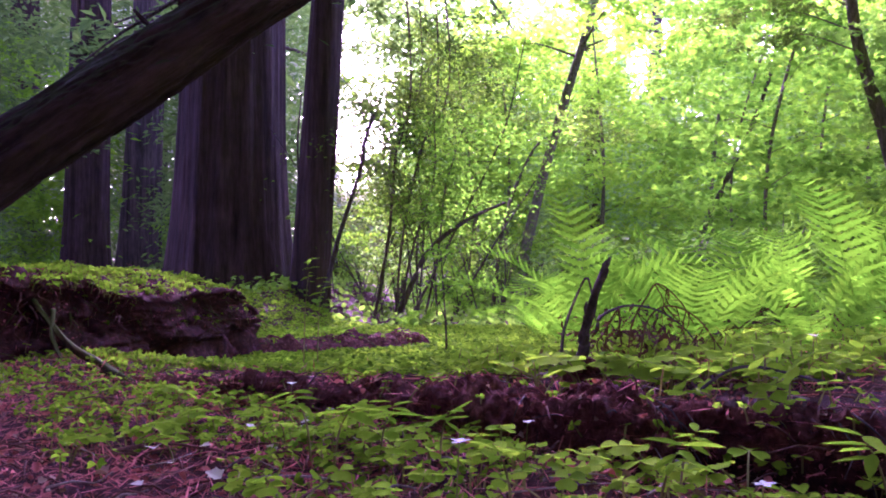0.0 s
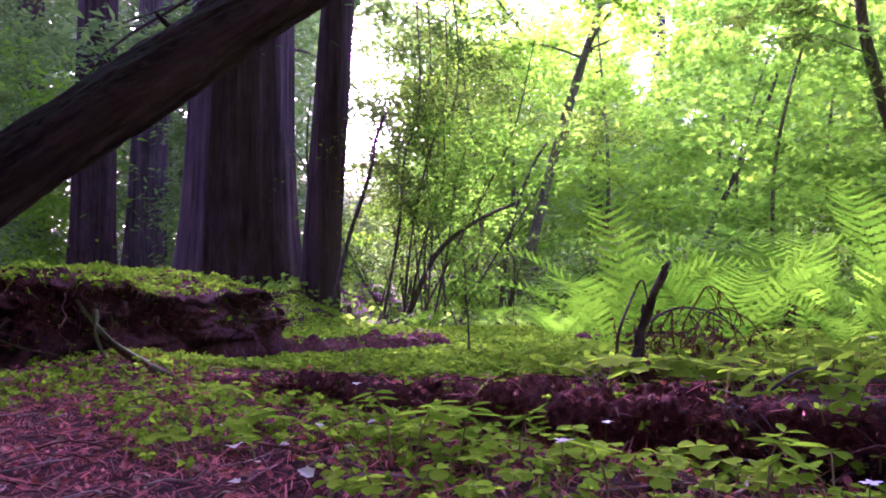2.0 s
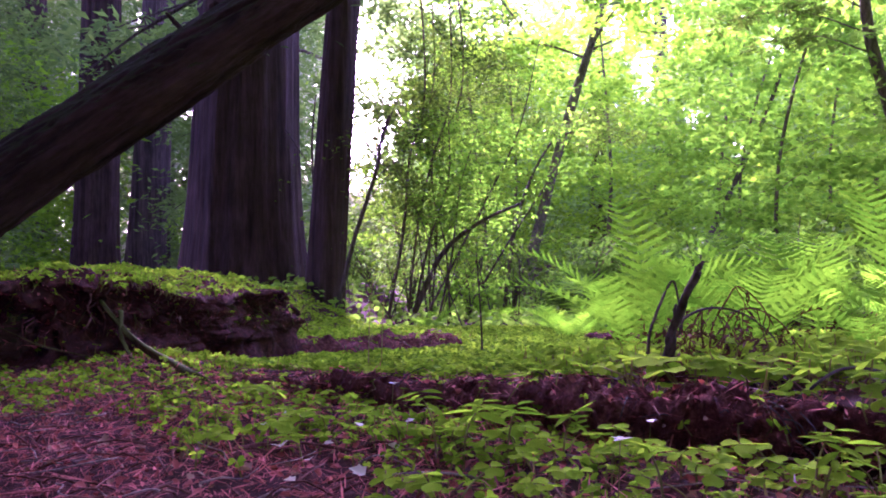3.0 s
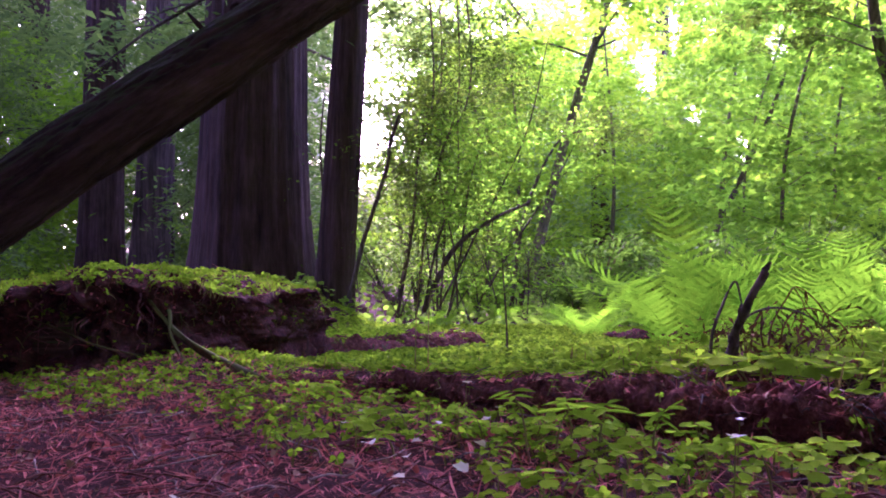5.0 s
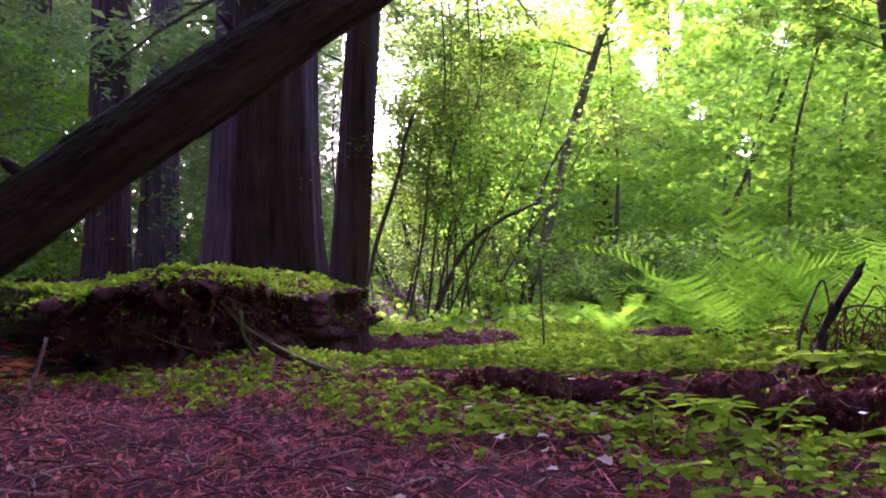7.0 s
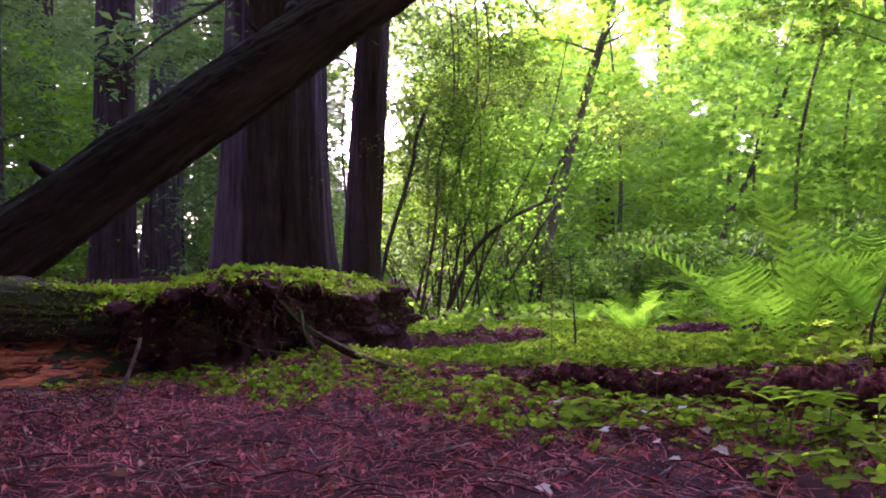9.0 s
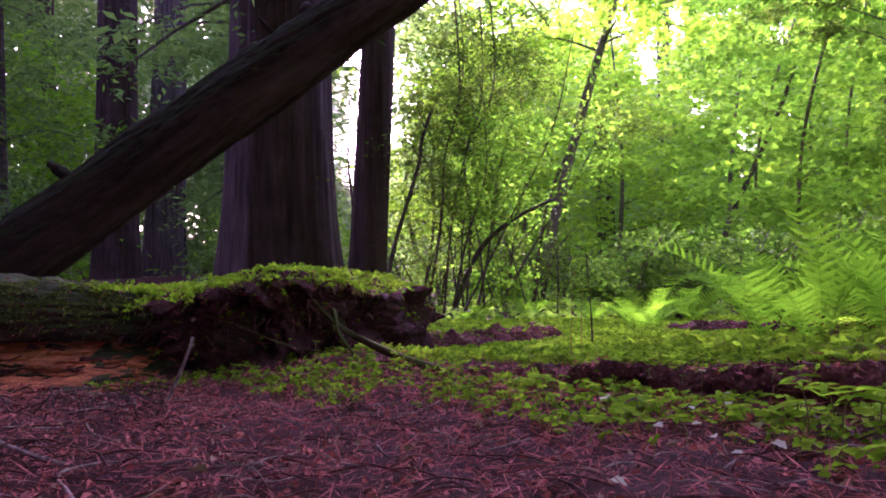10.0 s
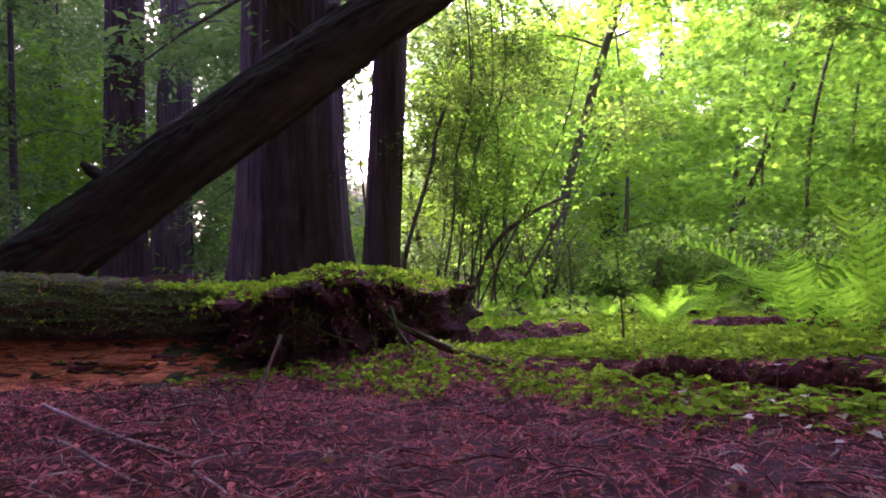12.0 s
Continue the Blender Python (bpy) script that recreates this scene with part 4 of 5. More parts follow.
# ---- ferns ----
def frond(length, arch, width, seed, teeth=9, pairs=20):
    """One frond in the x-z plane: its stalk rises and bows over towards +x."""
    r = np.random.default_rng(seed)
    s = np.linspace(0, 1, 40)
    ang = np.radians(78) - np.radians(arch) * s ** 1.6
    step = length / 39
    c = np.stack([np.concatenate([[0], np.cumsum(np.cos(ang[:-1]) * step)]), 0.02 * np.sin(s * 5 + seed), np.concatenate([[0], np.cumsum(np.sin(ang[:-1]) * step)])], 1)
    V, F, n = [], [], 0
    v, f = tube(c[::6], 0.004, 0.001, 5, 20, 0.05)
    V.append(v), F.append(f)
    n = len(v)
    for p in range(pairs):
        u = 0.14 + 0.85 * p / (pairs - 1)
        q = u * 39
        k0 = min(int(q), 38)
        o = c[k0] + (c[k0 + 1] - c[k0]) * (q - k0)
        d = c[k0 + 1] - c[k0]
        d = d / np.linalg.norm(d)
        up = np.cross(d, [0, 1, 0]) * -1
        w = width * (math.sin(math.pi * min(1, (u - 0.08) * 1.02)) ** 0.75 * (1.15 - 0.55 * u) + 0.015)
        for side in (-1, 1):
            ln = w * r.uniform(0.9, 1.08)
            way = np.array([0, side, 0]) * 0.93 + d * 0.34 - up * r.uniform(0.0, 0.16)
            way /= np.linalg.norm(way)
            across = d - way * (d @ way)
            across /= np.linalg.norm(across)
            nor = np.cross(way, across)
            kk = np.linspace(0, 1, teeth + 1)
            mid = o + way * (kk * ln)[:, None] - up * (0.16 * ln * kk ** 2)[:, None]
            half = (0.1 * ln * (1 - kk ** 1.6) ** 0.8 * np.minimum(1, 0.55 + 3 * kk) + 0.001) * np.where(np.arange(teeth + 1) % 2, 1.15, 0.62)
            base = teeth + 1
            tip_a = mid + across * half[:, None] + nor * 0.15 * half[:, None]
            tip_b = mid - across * half[:, None] + nor * 0.15 * half[:, None]
            V.append(np.vstack([mid, tip_a, tip_b]))
            a = np.arange(teeth)
            F.append(np.vstack([np.stack([a, a + 1, base + a + 1], 1), np.stack([a, base + a + 1, base + a], 1),
                                np.stack([a + 1, a, 2 * base + a], 1), np.stack([a + 1, 2 * base + a, 2 * base + a + 1], 1)]) + n)
            n += 3 * base
    return np.vstack(V), np.vstack(F)


FRONDS = [mesh_of("frond", *frond(ln, ar, wd, k, 11, 20), FERN, False) for k, (ln, ar, wd) in enumerate([(0.88, 80, 0.19), (0.8, 102, 0.18), (0.98, 72, 0.2), (0.74, 112, 0.16), (0.82, 58, 0.18)])]


DEAD_FRONDS = [mesh_of("dead_frond", *frond(ln, ar, wd, 20 + k, 7, 14), DEADFERN, False) for k, (ln, ar, wd) in enumerate([(0.6, 150, 0.08), (0.5, 165, 0.07)])]


def fern(at, scale, seed, label, fronds=8, turn=None, group="bright ferns", dead=0, spread=10):
    r = np.random.default_rng(seed)
    x, y = at
    ob = thing("fern", label, "fern", (x, y, float(ground_z(x, y)) - 0.01), group)
    for k in range(fronds):
        f = part("frond", FRONDS[int(r.integers(len(FRONDS)))], FERN, ob)
        t = (turn if turn is not None else 0) + 360 * (k + r.uniform(-0.3, 0.3)) / fronds
        f.matrix_basis = pose(0.02 * math.cos(radians(t)), 0.02 * math.sin(radians(t)), 0, r.normal(0, 9), r.normal(spread, 9), t) @ Matrix.Scale(scale * r.uniform(0.8, 1.1), 4)
    for k in range(dead):
        f = part("dead_frond", DEAD_FRONDS[k % 2], DEADFERN, ob, "withered brown frond")
        f.matrix_basis = pose(0, 0, 0, r.normal(0, 12), r.uniform(10, 30), r.uniform(0, 360)) @ Matrix.Scale(scale * r.uniform(0.7, 1.0), 4)
    return ob


# the crown of ferns on the rise: where each stands and its size
FERNS = [(1.14, 3.5, 1.05), (1.0, 2.55, 0.7), (1.3, 2.5, 0.62), (1.45, 3.05, 0.8), (1.75, 3.6, 1.0), (1.75, 2.6, 0.62), (2.1, 3.05, 0.82), (2.5, 3.5, 1.0), (2.35, 2.45, 0.75),
         (2.9, 3.0, 1.0), (3.2, 3.7, 1.1), (2.3, 4.3, 1.05), (3.1, 4.6, 1.1), (1.6, 4.4, 0.85)]
for k, (x, y, sc) in enumerate(FERNS):
    fern((x, y), sc, 300 + k, "bright green lady fern with arching lacy fronds", 6, 14 * (k % 3) - 14 if k else 0, dead=3, spread=9)
for k, (x, y, sc) in enumerate([(1.1, 6.6, 0.6), (1.35, 7.3, 0.6), (1.6, 8.6, 0.85), (2.2, 9.2, 0.9), (2.9, 8.4, 0.9), (1.2, 10.5, 0.8), (3.6, 9.4, 1.0), (-0.5, 11.0, 0.7), (2.6, 11.5, 0.9), (4.4, 8.0, 1.0), (5.2, 9.4, 1.1), (4.0, 6.6, 1.0), (0.4, 13.0, 0.8)]):
    fern((x, y), sc, 330 + k, "green fern at the edge of the sorrel lawn", 8, 30 * k, spread=24)

# ---- the broken stub and dead fern stalks ----
stub = thing("broken_stub", "dark broken stick standing upright among sorrel", "stick")
part("stick", tube([(0.887, 1.77, 0.0), (0.893, 1.72, 0.1), (0.897, 1.69, 0.15), (0.9, 1.673, 0.186), (0.912, 1.62, 0.25), (0.929, 1.565, 0.318)], 0.0115, 0.0075, 14, 60, 0.55, 4), STEMBARK, stub)
part("splinter", tube([(0.926, 1.573, 0.31), (0.933, 1.56, 0.326), (0.938, 1.556, 0.336)], 0.0078, 0.003, 7, 8, 0.5, 7), STEMBARK, stub)
part("splinter", tube([(0.902, 1.655, 0.2), (0.897, 1.635, 0.232), (0.899, 1.63, 0.245)], 0.006, 0.002, 6, 8, 0.4, 8), STEMBARK, stub)
part("root_collar", tube([(0.84, 1.74, 0.03), (0.87, 1.71, 0.075), (0.9, 1.7, 0.1), (0.94, 1.71, 0.05)], 0.014, 0.02, 10, 20, 0.8, 9), REDROT, stub)
stalks = thing("dead_fern_stalks", "brown dead fern stalks bent over beside the stub", "dead fern")
rs = np.random.default_rng(9)
BENT = [[(0.93, 1.74, 0.17), (0.945, 1.75, 0.206), (1.001, 1.75, 0.229), (1.068, 1.75, 0.219), (1.126, 1.75, 0.179), (1.16, 1.74, 0.13)],
        [(0.85, 1.7, 0.13), (0.856, 1.7, 0.176), (0.879, 1.7, 0.239), (0.907, 1.7, 0.293), (0.92, 1.7, 0.249), (0.925, 1.7, 0.2)],
        [(1.01, 1.8, 0.1), (1.021, 1.8, 0.185), (1.055, 1.8, 0.246), (1.081, 1.8, 0.276), (1.127, 1.8, 0.239), (1.159, 1.8, 0.185)],
        [(1.0, 1.78, 0.1), (0.99, 1.78, 0.17), (0.985, 1.76, 0.22), (0.96, 1.74, 0.19), (0.95, 1.73, 0.14)],
        [(1.04, 1.82, 0.1), (1.06, 1.82, 0.19), (1.1, 1.8, 0.225), (1.16, 1.78, 0.2), (1.21, 1.76, 0.13)]]
for k, line in enumerate(BENT):
    part("stalk", tube(line, 0.0042 if k < 2 else 0.0026, 0.0014, 6, 30, 0.3, k), STEMBARK if k < 2 else DEADFERN, stalks)
for k in range(26):
    c = curve_points(BENT[2 + k % 3], 30)
    p = c[int(rs.integers(8, 29))]
    e = p + [rs.normal(0, 0.02), rs.normal(0, 0.02), -rs.uniform(0.03, 0.09)]
    part("withered_pinna", tube([p, (p + e) / 2 + [rs.normal(0, .012), 0, 0], e], 0.0016, 0.0008, 5, 8, 0.3, k), DEADFERN, stalks)
P = sprays(np.stack([1.03 + rs.normal(0, .07, 14), 1.78 + rs.normal(0, .05, 14), 0.12 + .07 * rs.random(14)], 1), rs, 26, 0.07, 0.8)
tagged(part("withered_foliage", leaves(P, 0.024, LANCE, rs, 0.9, 0.9), DEADFERN, stalks), kind="stuff")


# ---- sticks on the floor ----
def stick(label, pts, r0, r1, material=TWIG, seed=0):
    ob = thing("fallen_stick", label, "stick", group="fallen sticks")
    part("stick", tube(pts, r0, r1, 8, 26, 0.25, seed), material, ob)
    return ob


stick("pale curved stick lying on the litter", [(-1.432, 1.437, 0.04), (-1.279, 1.304, 0.035), (-1.142, 1.191, 0.028), (-1.013, 1.092, 0.025), (-0.906, 1.045, 0.015)], 0.0052, 0.0035, seed=1)
stick("pale curved stick lying on the litter", [(-1.25, 1.17, 0.02), (-1.166, 1.095, 0.025), (-1.001, 0.938, 0.02), (-0.91, 0.871, 0.016), (-0.82, 0.86, 0.012)], 0.0046, 0.0026, seed=2)
stick("hooked pale twig lying on the litter", [(-0.81, 1.045, 0.02), (-0.834, 1.022, 0.025), (-0.872, 0.975, 0.024), (-0.856, 0.933, 0.02), (-0.81, 0.878, 0.02), (-0.743, 0.791, 0.02)], 0.002, 0.004, seed=3)
stick("thin stick leaning on the log's face", [(-0.98, 1.6, 0.0), (-0.93, 1.57, 0.08), (-0.885, 1.54, 0.16), (-0.875, 1.535, 0.185)], 0.004, 0.005, seed=4)
stick("fallen twig among leaves", [(0.05, 1.25, 0.02), (0.16, 1.27, 0.03), (0.33, 1.22, 0.018)], 0.0026, 0.002, LITTERTWIG, 5)
stick("broken branch lying on the low log", [(1.02, 1.3, 0.1), (1.12, 1.33, 0.15), (1.24, 1.3, 0.13)], 0.003, 0.002, STEMBARK, 6)


# ---- sorrel ----
def whorls(P, size, r, tilt=0.3, shape=HEART):
    """Clover-like leaves: three hearts round each point."""
    n = len(P)
    a = r.random(n) * 2 * np.pi
    sz = size * (0.65 + 0.6 * r.random(n))
    N = r.normal(0, tilt, (n, 3)) + [0, 0, 1]
    N /= np.linalg.norm(N, axis=1)[:, None]
    pieces = []
    T, tris = np.array(shape[0]), np.array(shape[1])
    for k in range(3):
        t = a + k * 2 * np.pi / 3
        fwd = np.stack([np.cos(t), np.sin(t), np.zeros(n)], 1)
        fwd -= N * (fwd * N).sum(1)[:, None]
        fwd /= np.linalg.norm(fwd, axis=1)[:, None]
        side = np.cross(fwd, N)
        bend = 0.22 * np.abs(T[:, 0]) - 0.22 * T[:, 1] ** 2
        V = P[:, None] + sz[:, None, None] * (T[None, :, 0, None] * side[:, None] + T[None, :, 1, None] * fwd[:, None] + bend[None, :, None] * N[:, None])
        F = (tris[None] + (np.arange(n) * len(T))[:, None, None]).reshape(-1, 3)
        pieces.append((V.reshape(-1, 3), F))
    return join(pieces)


def stems(P, drop, r, thick=0.0016):
    n = len(P)
    foot = P + np.stack([r.normal(0, .012, n), r.normal(0, .012, n), -drop], 1)
    s_ = np.array([thick, 0, 0])
    q = np.array([0, thick, 0])
    V = np.stack([P + s_, P - s_, foot - s_, foot + s_, P + q, P - q, foot - q, foot + q], 1).reshape(-1, 3)
    o = (np.arange(n) * 8)[:, None]
    F = np.concatenate([o + [0, 1, 2], o + [0, 2, 3], o + [4, 5, 6], o + [4, 6, 7]])
    return V, F


def sorrel_stuff(name, label, x, y, z, lift, size, r, tilt=0.3, shape=ROUND_HEART):
    h = lift * (0.5 + r.random(len(x)))
    P = np.stack([x, y, z + h], 1)
    ob = thing(name, label, "sorrel", kind="stuff")
    part("leaves", whorls(P, size, r, tilt, shape), SORREL, ob)
    part("stems", stems(P, h + 0.01, r), SORREL_STEM, ob)
    return ob


# the lawn in the hollow
n = 130000
x, y = rt.uniform(-1.3, 4.6, n), 1.35 + 9.65 * rt.random(n) ** 1.3
ok = (fbm(x * 0.8, y * 0.8, 3, 6) + 0.38 > rt.random(n) * 0.9) & ~((x < -0.62 + 0.55 * (y - 3.8)) & (y < 5.2)) & patch(x, y, 1.4, 6.2, 3.3, 5.2) & (past_log(x, y) > 0.2 + 0.3 * vn(x * 5, y * 5, 3)) & ((y > 2.3 - 0.5 * vn(x * 4, y * 4, 8)) | (rt.random(n) < 0.4)) & (np.hypot((x - 1.02) / 1.5, y - 1.75) > 0.13)
sorrel_stuff("sorrel_lawn", "bright green carpet of redwood sorrel", x[ok], y[ok], ground_z(x[ok], y[ok]), 0.022, 0.021 + 0.0022 * y[ok], rt, 0.35, HEART)
# the top of the root mass and of the log
n = 3300
th_, ra = rt.random(n) * 2 * np.pi, np.sqrt(rt.random(n)) * 1.0
ox, oy = mass_outline(th_)
x, y = -1.05 + (ox + 1.05) * ra, 3.12 + (oy - 3.12) * ra
sorrel_stuff("sorrel_on_roots", "green sorrel growing on top of the root mass", x, y, (0.8 + 0.2 * np.sqrt(np.clip(1 - ra ** 2, 0, 1)) ** 0.6) * mass_top(x, y) - 0.008, 0.022, 0.0145, rt, 0.5)
kk, aa = 0.74 + 0.26 * np.sqrt(rt.random(900)), rt.uniform(0.12, 0.62, 900) * np.pi
P = log_profile(kk, aa)[0]
sorrel_stuff("sorrel_on_log", "green sorrel growing over the end of the rotting log", P[:, 0], P[:, 1], P[:, 2] - 0.005, 0.02, 0.0145, rt, 0.5)
n = 110
k = rt.random(n)
x, y = -0.75 + 1.05 * k + rt.normal(0, 0.09, n), 3.85 + 1.25 * k + rt.normal(0, 0.09, n)
sorrel_stuff("sorrel_on_bank", "sorrel spreading over the low soil bank", x, y, ground_z(x, y) + 0.09, 0.03, 0.02, rt)
n = 9000
x, y = rt.uniform(-5, -0.5, n), rt.uniform(4.2, 11.5, n)
ok = (fbm(x * 1.2, y * 1.2, 3, 16) > 0.4 * rt.random(n) + 0.2) & (x < -0.8 - 0.25 * smooth_step(4, 6, -y + 10) + 0.25 * (y - 4.2))
sorrel_stuff("sorrel_under_redwoods", "sorrel and low growth below the redwoods", x[ok], y[ok], ground_z(x[ok], y[ok]), 0.05, 0.036, rt, 0.4, HEART)
# the rise under the ferns
n = 3300
x, y = rt.uniform(0.6, 4.0, n), rt.uniform(1.2, 4.8, n)
ok = (np.hypot((x - 1.06) / 1.4, y - 1.68) > 0.08) & patch(x, y, 2.1, 2.8, 1.65, 1.7)
x, y = x[ok], y[ok]
sorrel_stuff("sorrel_under_ferns", "bright sorrel spreading below the ferns", x, y, ground_z(x, y), 0.05, 0.028, rt)
# the foot of the roots
n = 6200
x, y = rt.uniform(-1.5, 0.75, n), rt.uniform(0.75, 2.75, n)
near = np.interp(x, [-1.5, -1.0, -0.4, 0.1, 0.5, 0.8], [1.9, 1.85, 1.72, 1.36, 1.0, 0.7]) + 0.5 * (fbm(x * 4, y * 4, 3, 23) - 0.5)
thick = smooth_step(-0.22, 0.12, y - near) * (0.25 + 0.75 * smooth_step(0.36, 0.56, fbm(x * 6, y * 6, 2, 24) + 0.06))
ok = (rt.random(n) < thick * np.interp(x, [-0.3, 0.2], [1.0, 0.6])) & ((x < -0.25) | (past_log(x, y) < -0.13) | ((rt.random(n) < 0.3) & (past_log(x, y) < -0.02))) & ~((x < -1.1) & (y > 1.9))
sorrel_stuff("sorrel_at_roots", "sorrel scattered at the foot of the roots", x[ok], y[ok], ground_z(x[ok], y[ok]), 0.022, 0.0145, rt, 0.45)
# the crest behind the low log


n = 2200
x, y = rt.uniform(-0.45, 2.7, n), rt.uniform(0.8, 3.3, n)
ok = (rt.random(n) < 0.35 + 0.65 * smooth_step(0.8, 1.4, x)) & (past_log(x, y) > 0.03 + 0.08 * rt.random(n)) & (np.hypot((x - 1.06) / 1.4, y - 1.68) > 0.08) & (rt.random(n) < 0.35 + 0.65 * smooth_step(0.4, 0.6, fbm(x * 4, y * 4, 2, 13) + 0.1))
sorrel_stuff("sorrel_on_crest", "sorrel spreading behind the crest of the low log", x[ok], y[ok], ground_z(x[ok], y[ok]), 0.03, 0.021, rt, 0.2)
# the patch in front of the low log
n = 2700
x, y = rt.uniform(-0.7, 2.0, n), rt.uniform(0.62, 2.1, n)
d = past_log(x, y)
edge = np.maximum(smooth_step(-0.62, -0.2, d + 0.25 * (fbm(x * 3, y * 3, 2, 9) - 0.5)) * smooth_step(-0.5, 0.1, x), 0.5 * smooth_step(0.1, 0.8, x))
ok = (rt.random(n) < edge * (0.5 + 0.5 * smooth_step(-0.4, -0.12, d))) & ((d < -0.13) | ((d < -0.02) & (rt.random(n) < 0.3)))
sorrel_stuff("sorrel_patch", "sorrel leaves over the dark floor before the low log", x[ok], y[ok], ground_z(x[ok], y[ok]), 0.028, 0.019, rt, 0.2)


def sorrel_plant(seed):
    r = np.random.default_rng(seed)
    ob = thing("sorrel_plant", "redwood sorrel with three heart-shaped leaflets on each stem", "sorrel", group="single sorrel plants")
    for k in range(int(r.integers(2, 5))):
        e = np.array([r.normal(0, .03), r.normal(0, .03), r.uniform(0.025, 0.06)])
        part("stem", tube([(0, 0, -0.01), e * [.4, .4, .6], e], 0.0016, 0.0012, 5, 6), SORREL_STEM, ob)
        part("leaf", whorls(e[None], 0.028, r, 0.15, ROUND_HEART), SORREL, ob)
    return ob


protos = [sorrel_plant(400 + k) for k in range(6)]
spots, count = [], 0
while count < 46:
    px, py = rt.uniform(-0.5, 1.9), rt.uniform(0.72, 1.75)
    e = float(smooth_step(-0.35, 0.7, px + 0.4 * (py - 1.3)))
    if rt.random() < e:
        m = pose(px, py, float(ground_z(px, py)), 0, 0, rt.uniform(0, 360))
        if count < 6:
            protos[count].matrix_basis = m
        else:
            copy_thing(protos[count % 6], m @ Matrix.Scale(rt.uniform(0.75, 1.1), 4))
        count += 1


# taller plants round the foot of the stub
for k, (px, py) in enumerate([(0.83, 1.53), (0.88, 1.5), (0.93, 1.51), (0.98, 1.54), (1.04, 1.5), (0.79, 1.57), (1.1, 1.55)]):
    copy_thing(protos[k % 6], pose(px, py, float(ground_z(px, py)) - 0.005, 0, 0, 70 * k) @ Matrix.Scale(1.45, 4))


# small sorrel rooted on the logs and the root mass
spots = [V[rt.choice(np.flatnonzero(V[:, 2] > low), j)] for V, low, k, j in SURFACES]
spots = np.vstack(spots)
sorrel_stuff("sorrel_on_logs", "small sorrel sprigs rooted on rotten logs", spots[:, 0], spots[:, 1] - 0.006, spots[:, 2], 0.014, 0.012, rt, 0.5)


# ---- leafy sprigs in the foreground ----
def sprig(at, height, seed, n=7, lean=0.05, size=0.055):
    r = np.random.default_rng(seed)
    x, y = at
    ob = thing("leafy_sprig", "small sprig with narrow pale green leaves in tiers", "seedling", (x, y, float(ground_z(x, y))), "leafy sprigs")
    t = r.random() * 6.28
    top = np.array([lean * math.cos(t), lean * math.sin(t), height])
    c = curve_points([(0, 0, -0.01), top * [.3, .3, .6], top], 20)
    part("stem", tube(c[::4], 0.0022, 0.0012, 5, 12), SORREL_STEM, ob)
    for k in range(n):
        p = c[-1 - int(k * 0.7)]
        part("leaf", leaves(p[None], size, SPEAR, r, 0.2, 0.4, 0.3, np.array([k * 2.4 + t])), SORREL, ob)
    return ob


for k, (x, y, h, sz) in enumerate([(0.42, 1.2, 0.12, 0.06), (0.46, 1.17, 0.1, 0.07), (0.53, 1.17, 0.1, 0.06), (0.73, 0.95, 0.1, 0.06), (0.88, 0.86, 0.12, 0.055), (0.62, 1.2, 0.09, 0.06), (0.5, 1.28, 0.09, 0.06),
                                   (0.3, 1.3, 0.07, 0.05), (0.95, 1.05, 0.1, 0.06), (1.15, 0.9, 0.12, 0.06), (0.2, 1.2, 0.06, 0.05), (0.1, 2.4, 0.36, 0.045), (0.14, 2.42, 0.3, 0.045), (-0.79, 3.4, 0.1, 0.07)]):
    sprig((x, y), h, 500 + k, 9, 0.03, sz * 0.75)

def sorrel_flower(at, seed):
    r = np.random.default_rng(seed)
    x, y = at
    h = r.uniform(0.07, 0.11)
    ob = thing("sorrel_flower", "small pale pink five-petalled flower on a stem", "flower", (x, y, float(ground_z(x, y))), "sorrel flowers")
    part("stem", tube([(0, 0, -0.01), (0.004, 0, h * 0.6), (0.006, 0.002, h)], 0.001, 0.0008, 5, 6), SORREL_STEM, ob)
    for k in range(5):
        part("petal", leaves(np.array([[0.006, 0.002, h]]), 0.012, OVAL, r, 0.1, -0.5, 0.3, np.array([k * 1.2566])), PETAL, ob)
    return ob


for k, (x, y) in enumerate([(0.98, 0.83), (0.66, 0.9), (0.75, 1.18), (0.3, 1.5), (1.3, 1.5)]):
    sorrel_flower((x, y), 700 + k)

# a thin sapling on the lawn
leafy("seedling_tree", "thin dark seedling stem standing on the lawn", [(0.42, 4.4, -0.3), (0.418, 4.4, -0.05), (0.405, 4.4, 0.2), (0.392, 4.4, 0.4)], 0.007, 0.003, [(0.9, 0.07, 0, 0.05), (0.95, -0.06, 0, 0.04), (0.6, 0.05, 0, 0.05)], BROAD, STEMBARK, OVAL, 0.04, 3, 0.06, 0.4, 88)

# ---- litter ----
rl = np.random.default_rng(33)
n = 150000
x, y = rl.uniform(-3.4, 3.2, n), -0.5 + 3.3 * rl.random(n) ** 0.75
ok = rl.random(n) < 1.1 - smooth_step(0.45, 1.25, np.hypot(x / 2.6, (y - 1.3) / 1.5) + 0.3 * (fbm(x * 2, y * 2, 3, 19) - 0.5))
x, y = x[ok], y[ok]
wide = rl.uniform(-1, 1, (16000, 2)) * [9, 7] + [0, 1]
x, y = np.concatenate([x, wide[:, 0]]), np.concatenate([y, wide[:, 1]])
n = len(x)
P = np.stack([x, y, ground_z(x, y) + 0.004 + 0.012 * rl.random(n)], 1)
P = P[(past_log(P[:, 0], P[:, 1]) < 0.02) | (rl.random(n) < 0.25)]
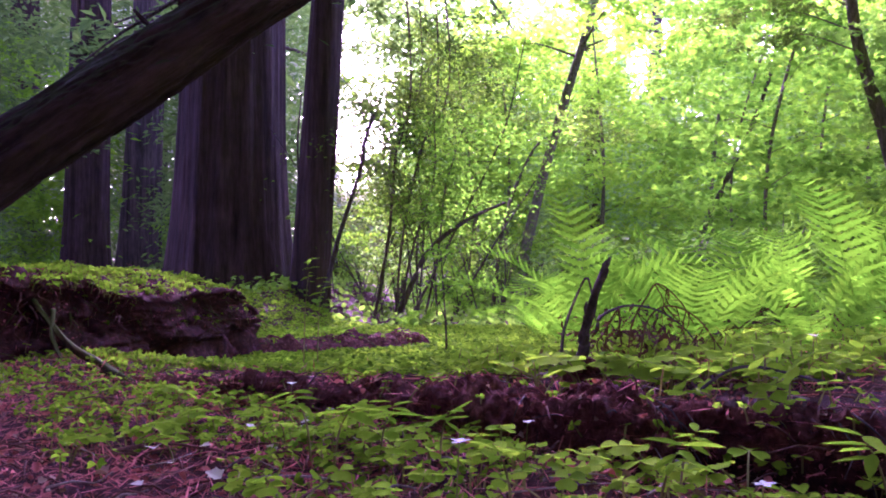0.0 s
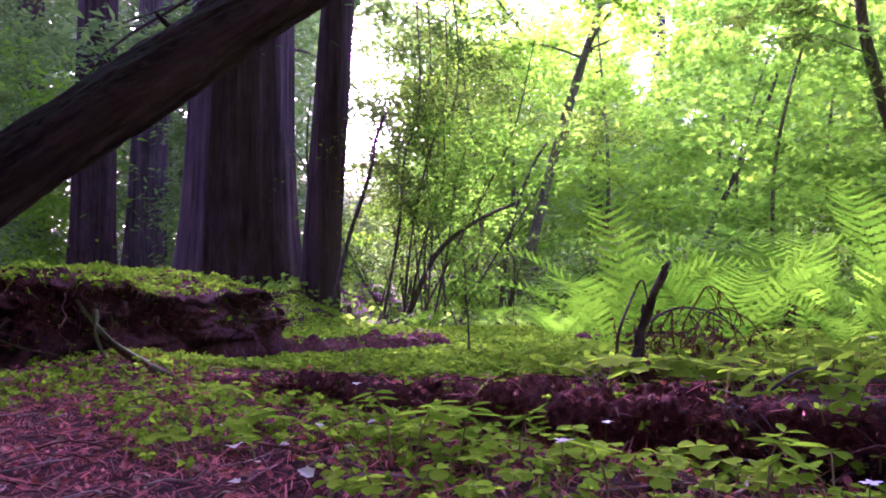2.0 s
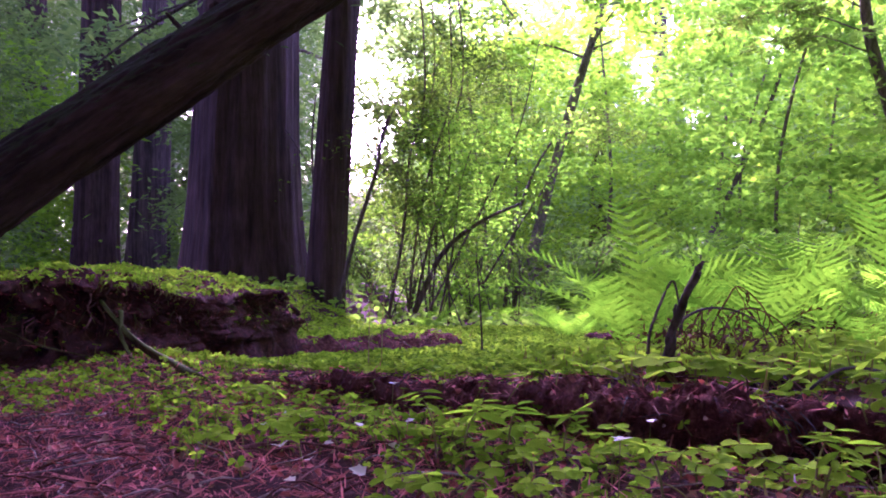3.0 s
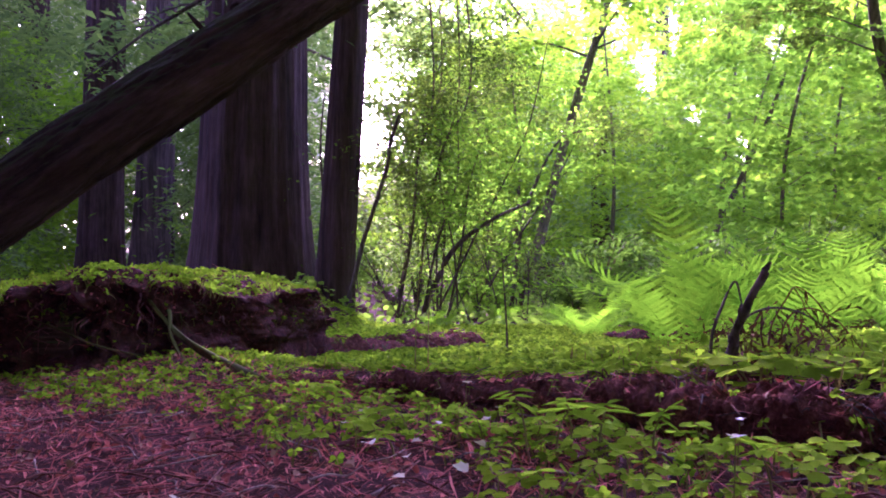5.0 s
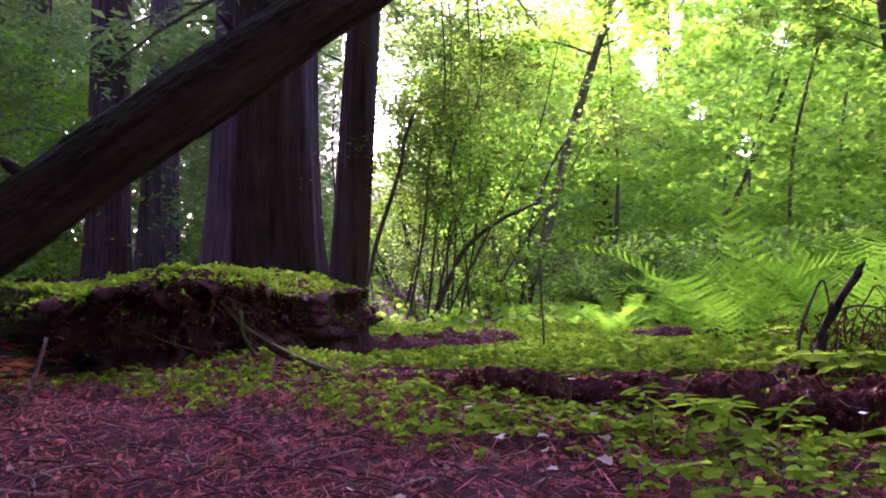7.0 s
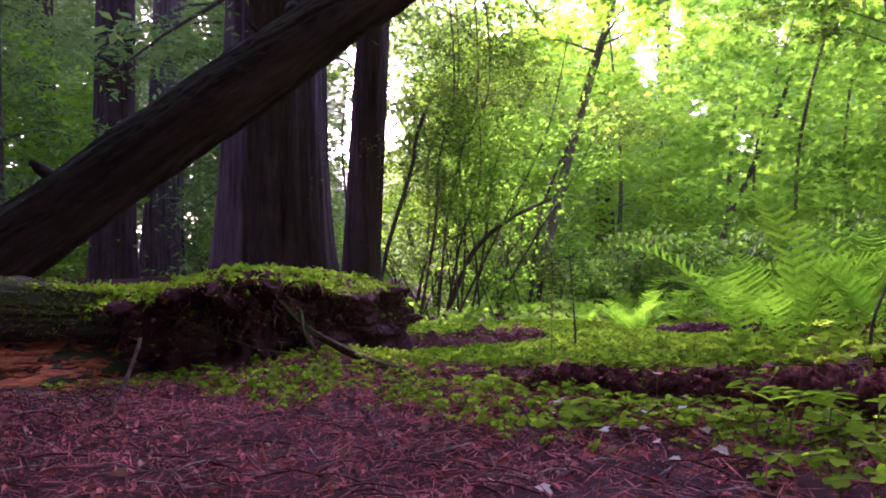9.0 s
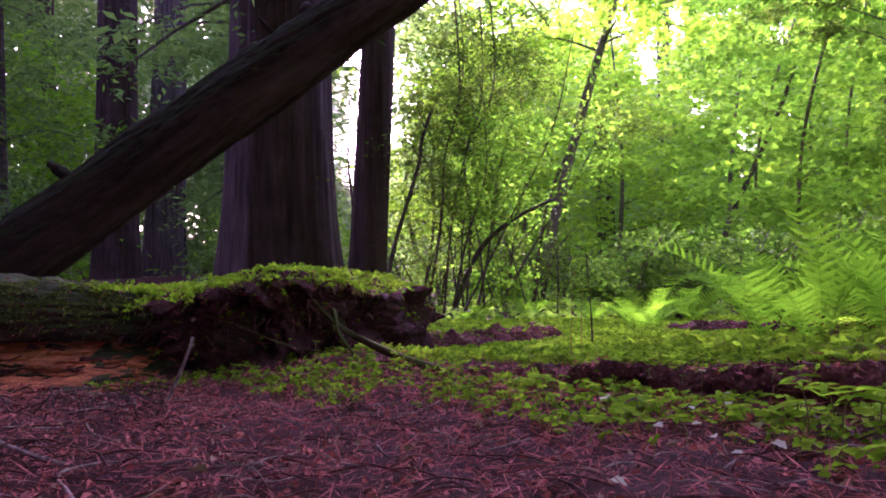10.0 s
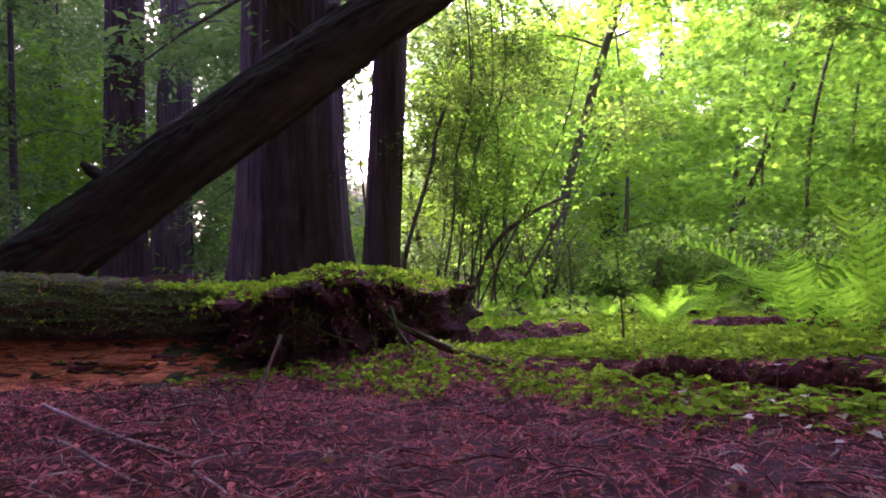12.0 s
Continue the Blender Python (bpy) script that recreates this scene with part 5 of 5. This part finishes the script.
caught = [V[rl.choice(np.flatnonzero(V[:, 2] > low), k)] + rl.normal(0, 0.004, (k, 3)) for V, low, k, j in SURFACES]
P = np.vstack([P] + caught)
n = len(P)
big = rl.random(n) < 0.3
litter = thing("needle_litter", "reddish-brown litter of dead needles, twigs and leaf scraps", "litter", kind="stuff")
part("needles", leaves(P[~big], 0.036 * rl.uniform(0.3, 1.5, (~big).sum()), NEEDLE, rl, 0.35, 0.0, 0.1), LITTER, litter)
tan = big & (rl.random(n) < 0.12)
big = big & ~tan
part("pale_scraps", leaves(P[tan], 0.009 * rl.uniform(0.4, 1.6, tan.sum()), LOBED, rl, 0.8, 0.3, 0.7), PALE, litter)
part("scraps", leaves(P[big], 0.0062 * rl.uniform(0.5, 1.75, big.sum()) ** 2, OVAL, rl, 0.9, 0.3, 0.7), LITTER, litter)
SPRIGS = []
tw = []
for k in range(900):
    px, py = rl.uniform(-1.6, 1.5), rl.uniform(0.6, 2.2)
    t, ln = rl.random() * 6.28, rl.uniform(0.03, 0.13)
    pz = float(ground_z(px, py)) + 0.012
    tw.append(tube([(px, py, pz), (px + ln * .5 * math.cos(t) + rl.normal(0, .006), py + ln * .5 * math.sin(t), pz + rl.uniform(0, .015)), (px + ln * math.cos(t), py + ln * math.sin(t), pz)], 0.0022, 0.0014, 5, 5, 0.2, k))
part("twigs", join(tw), LITTERTWIG, litter)
pale = []
for k in range(170):
    px, py = rl.uniform(-1.6, 1.3), 0.55 + 1.4 * rl.random() ** 1.2
    t, ln = rl.normal(0, 0.7) + (math.pi if k % 2 else 0), rl.uniform(0.05, 0.17)
    line = [(px + ln * u * math.cos(t) + rl.normal(0, .007), py + ln * u * math.sin(t) + rl.normal(0, .007), 0) for u in (0, .35, .7, 1)]
    line = [(a, b, float(ground_z(a, b)) + rl.uniform(0.012, 0.026)) for a, b, c in line]
    pale.append(tube(line, rl.uniform(0.001, 0.0024), 0.0008, 5, 10, 0.3, k))
part("bleached_twigs", join(pale), TWIG, litter, "thin bleached twigs")

# dead redwood sprigs: a stem with two flat rows of short needles
for k in range(340):
    px, py = rl.uniform(-1.7, 1.4), 0.55 + 1.5 * rl.random() ** 1.3
    t, ln, pz = rl.random() * 6.28, rl.uniform(0.05, 0.12), float(ground_z(px, py)) + rl.uniform(0.012, 0.024)
    d = np.array([math.cos(t), math.sin(t), rl.normal(0, 0.06)])
    side = np.array([-d[1], d[0], 0.0])
    u = np.linspace(0.1, 1, 13)[:, None]
    stem = np.array([px, py, pz]) + d * u * ln + side * 0.12 * ln * u ** 2
    half = 0.0075 * (1.15 - 0.6 * u) * rl.uniform(0.7, 1.2)
    quads = []
    for sg in (-1, 1):
        root, tip = stem, stem + sg * side * half + d * half * 0.7
        V = np.stack([root - d * 0.0011, root + d * 0.0011, tip], 1).reshape(-1, 3)
        V[2::3, 2] += rl.normal(0, 0.002, len(u))
        quads.append((V, np.arange(len(V)).reshape(-1, 3)))
    SPRIGS.append(join(quads))
    SPRIGS.append(tube(stem[::4], 0.0012, 0.0007, 4, 6, 0.1))
part("dead_sprigs", join(SPRIGS), LITTER, litter)

# pale dead leaves that catch the light
PALE_SPOTS = [(0.09, 1.524), (0.072, 1.393), (0.219, 1.255), (0.143, 1.249), (0.228, 1.122), (0.326, 1.059), (0.238, 1.004), (0.258, 1.394), (0.352, 1.459), (0.474, 1.293), (0.378, 1.545), (0.333, 1.241), (-0.051, 0.895), (0.007, 0.868)]
for k, (x, y) in enumerate(PALE_SPOTS):
    ob = thing("dead_leaf", "pale silvery dead leaf lying on the litter", "leaf", (x, y, float(ground_z(x, y)) + 0.026), "pale dead leaves")
    part("blade", leaves(np.zeros((1, 3)), 0.02 if k % 3 else 0.026, LOBED, rl, 0.25, 0.3, 0.35), SILVER, ob)
for k, (x, y) in enumerate([(0.093, 1.045), (0.152, 1.079), (0.62, 0.86), (0.95, 0.98), (-0.3, 1.1), (-0.02, 0.8), (-0.45, 1.2), (-0.62, 0.95), (0.1, 0.72), (-0.2, 1.3)]):
    ob = thing("dead_leaf", "pinkish-brown curled dead leaf on the litter", "leaf", (x, y, float(ground_z(x, y)) + 0.02), "brown dead leaves")
    part("blade", leaves(np.zeros((1, 3)), 0.021, LOBED, rl, 0.3, 0.6, 0.9), PALE, ob)
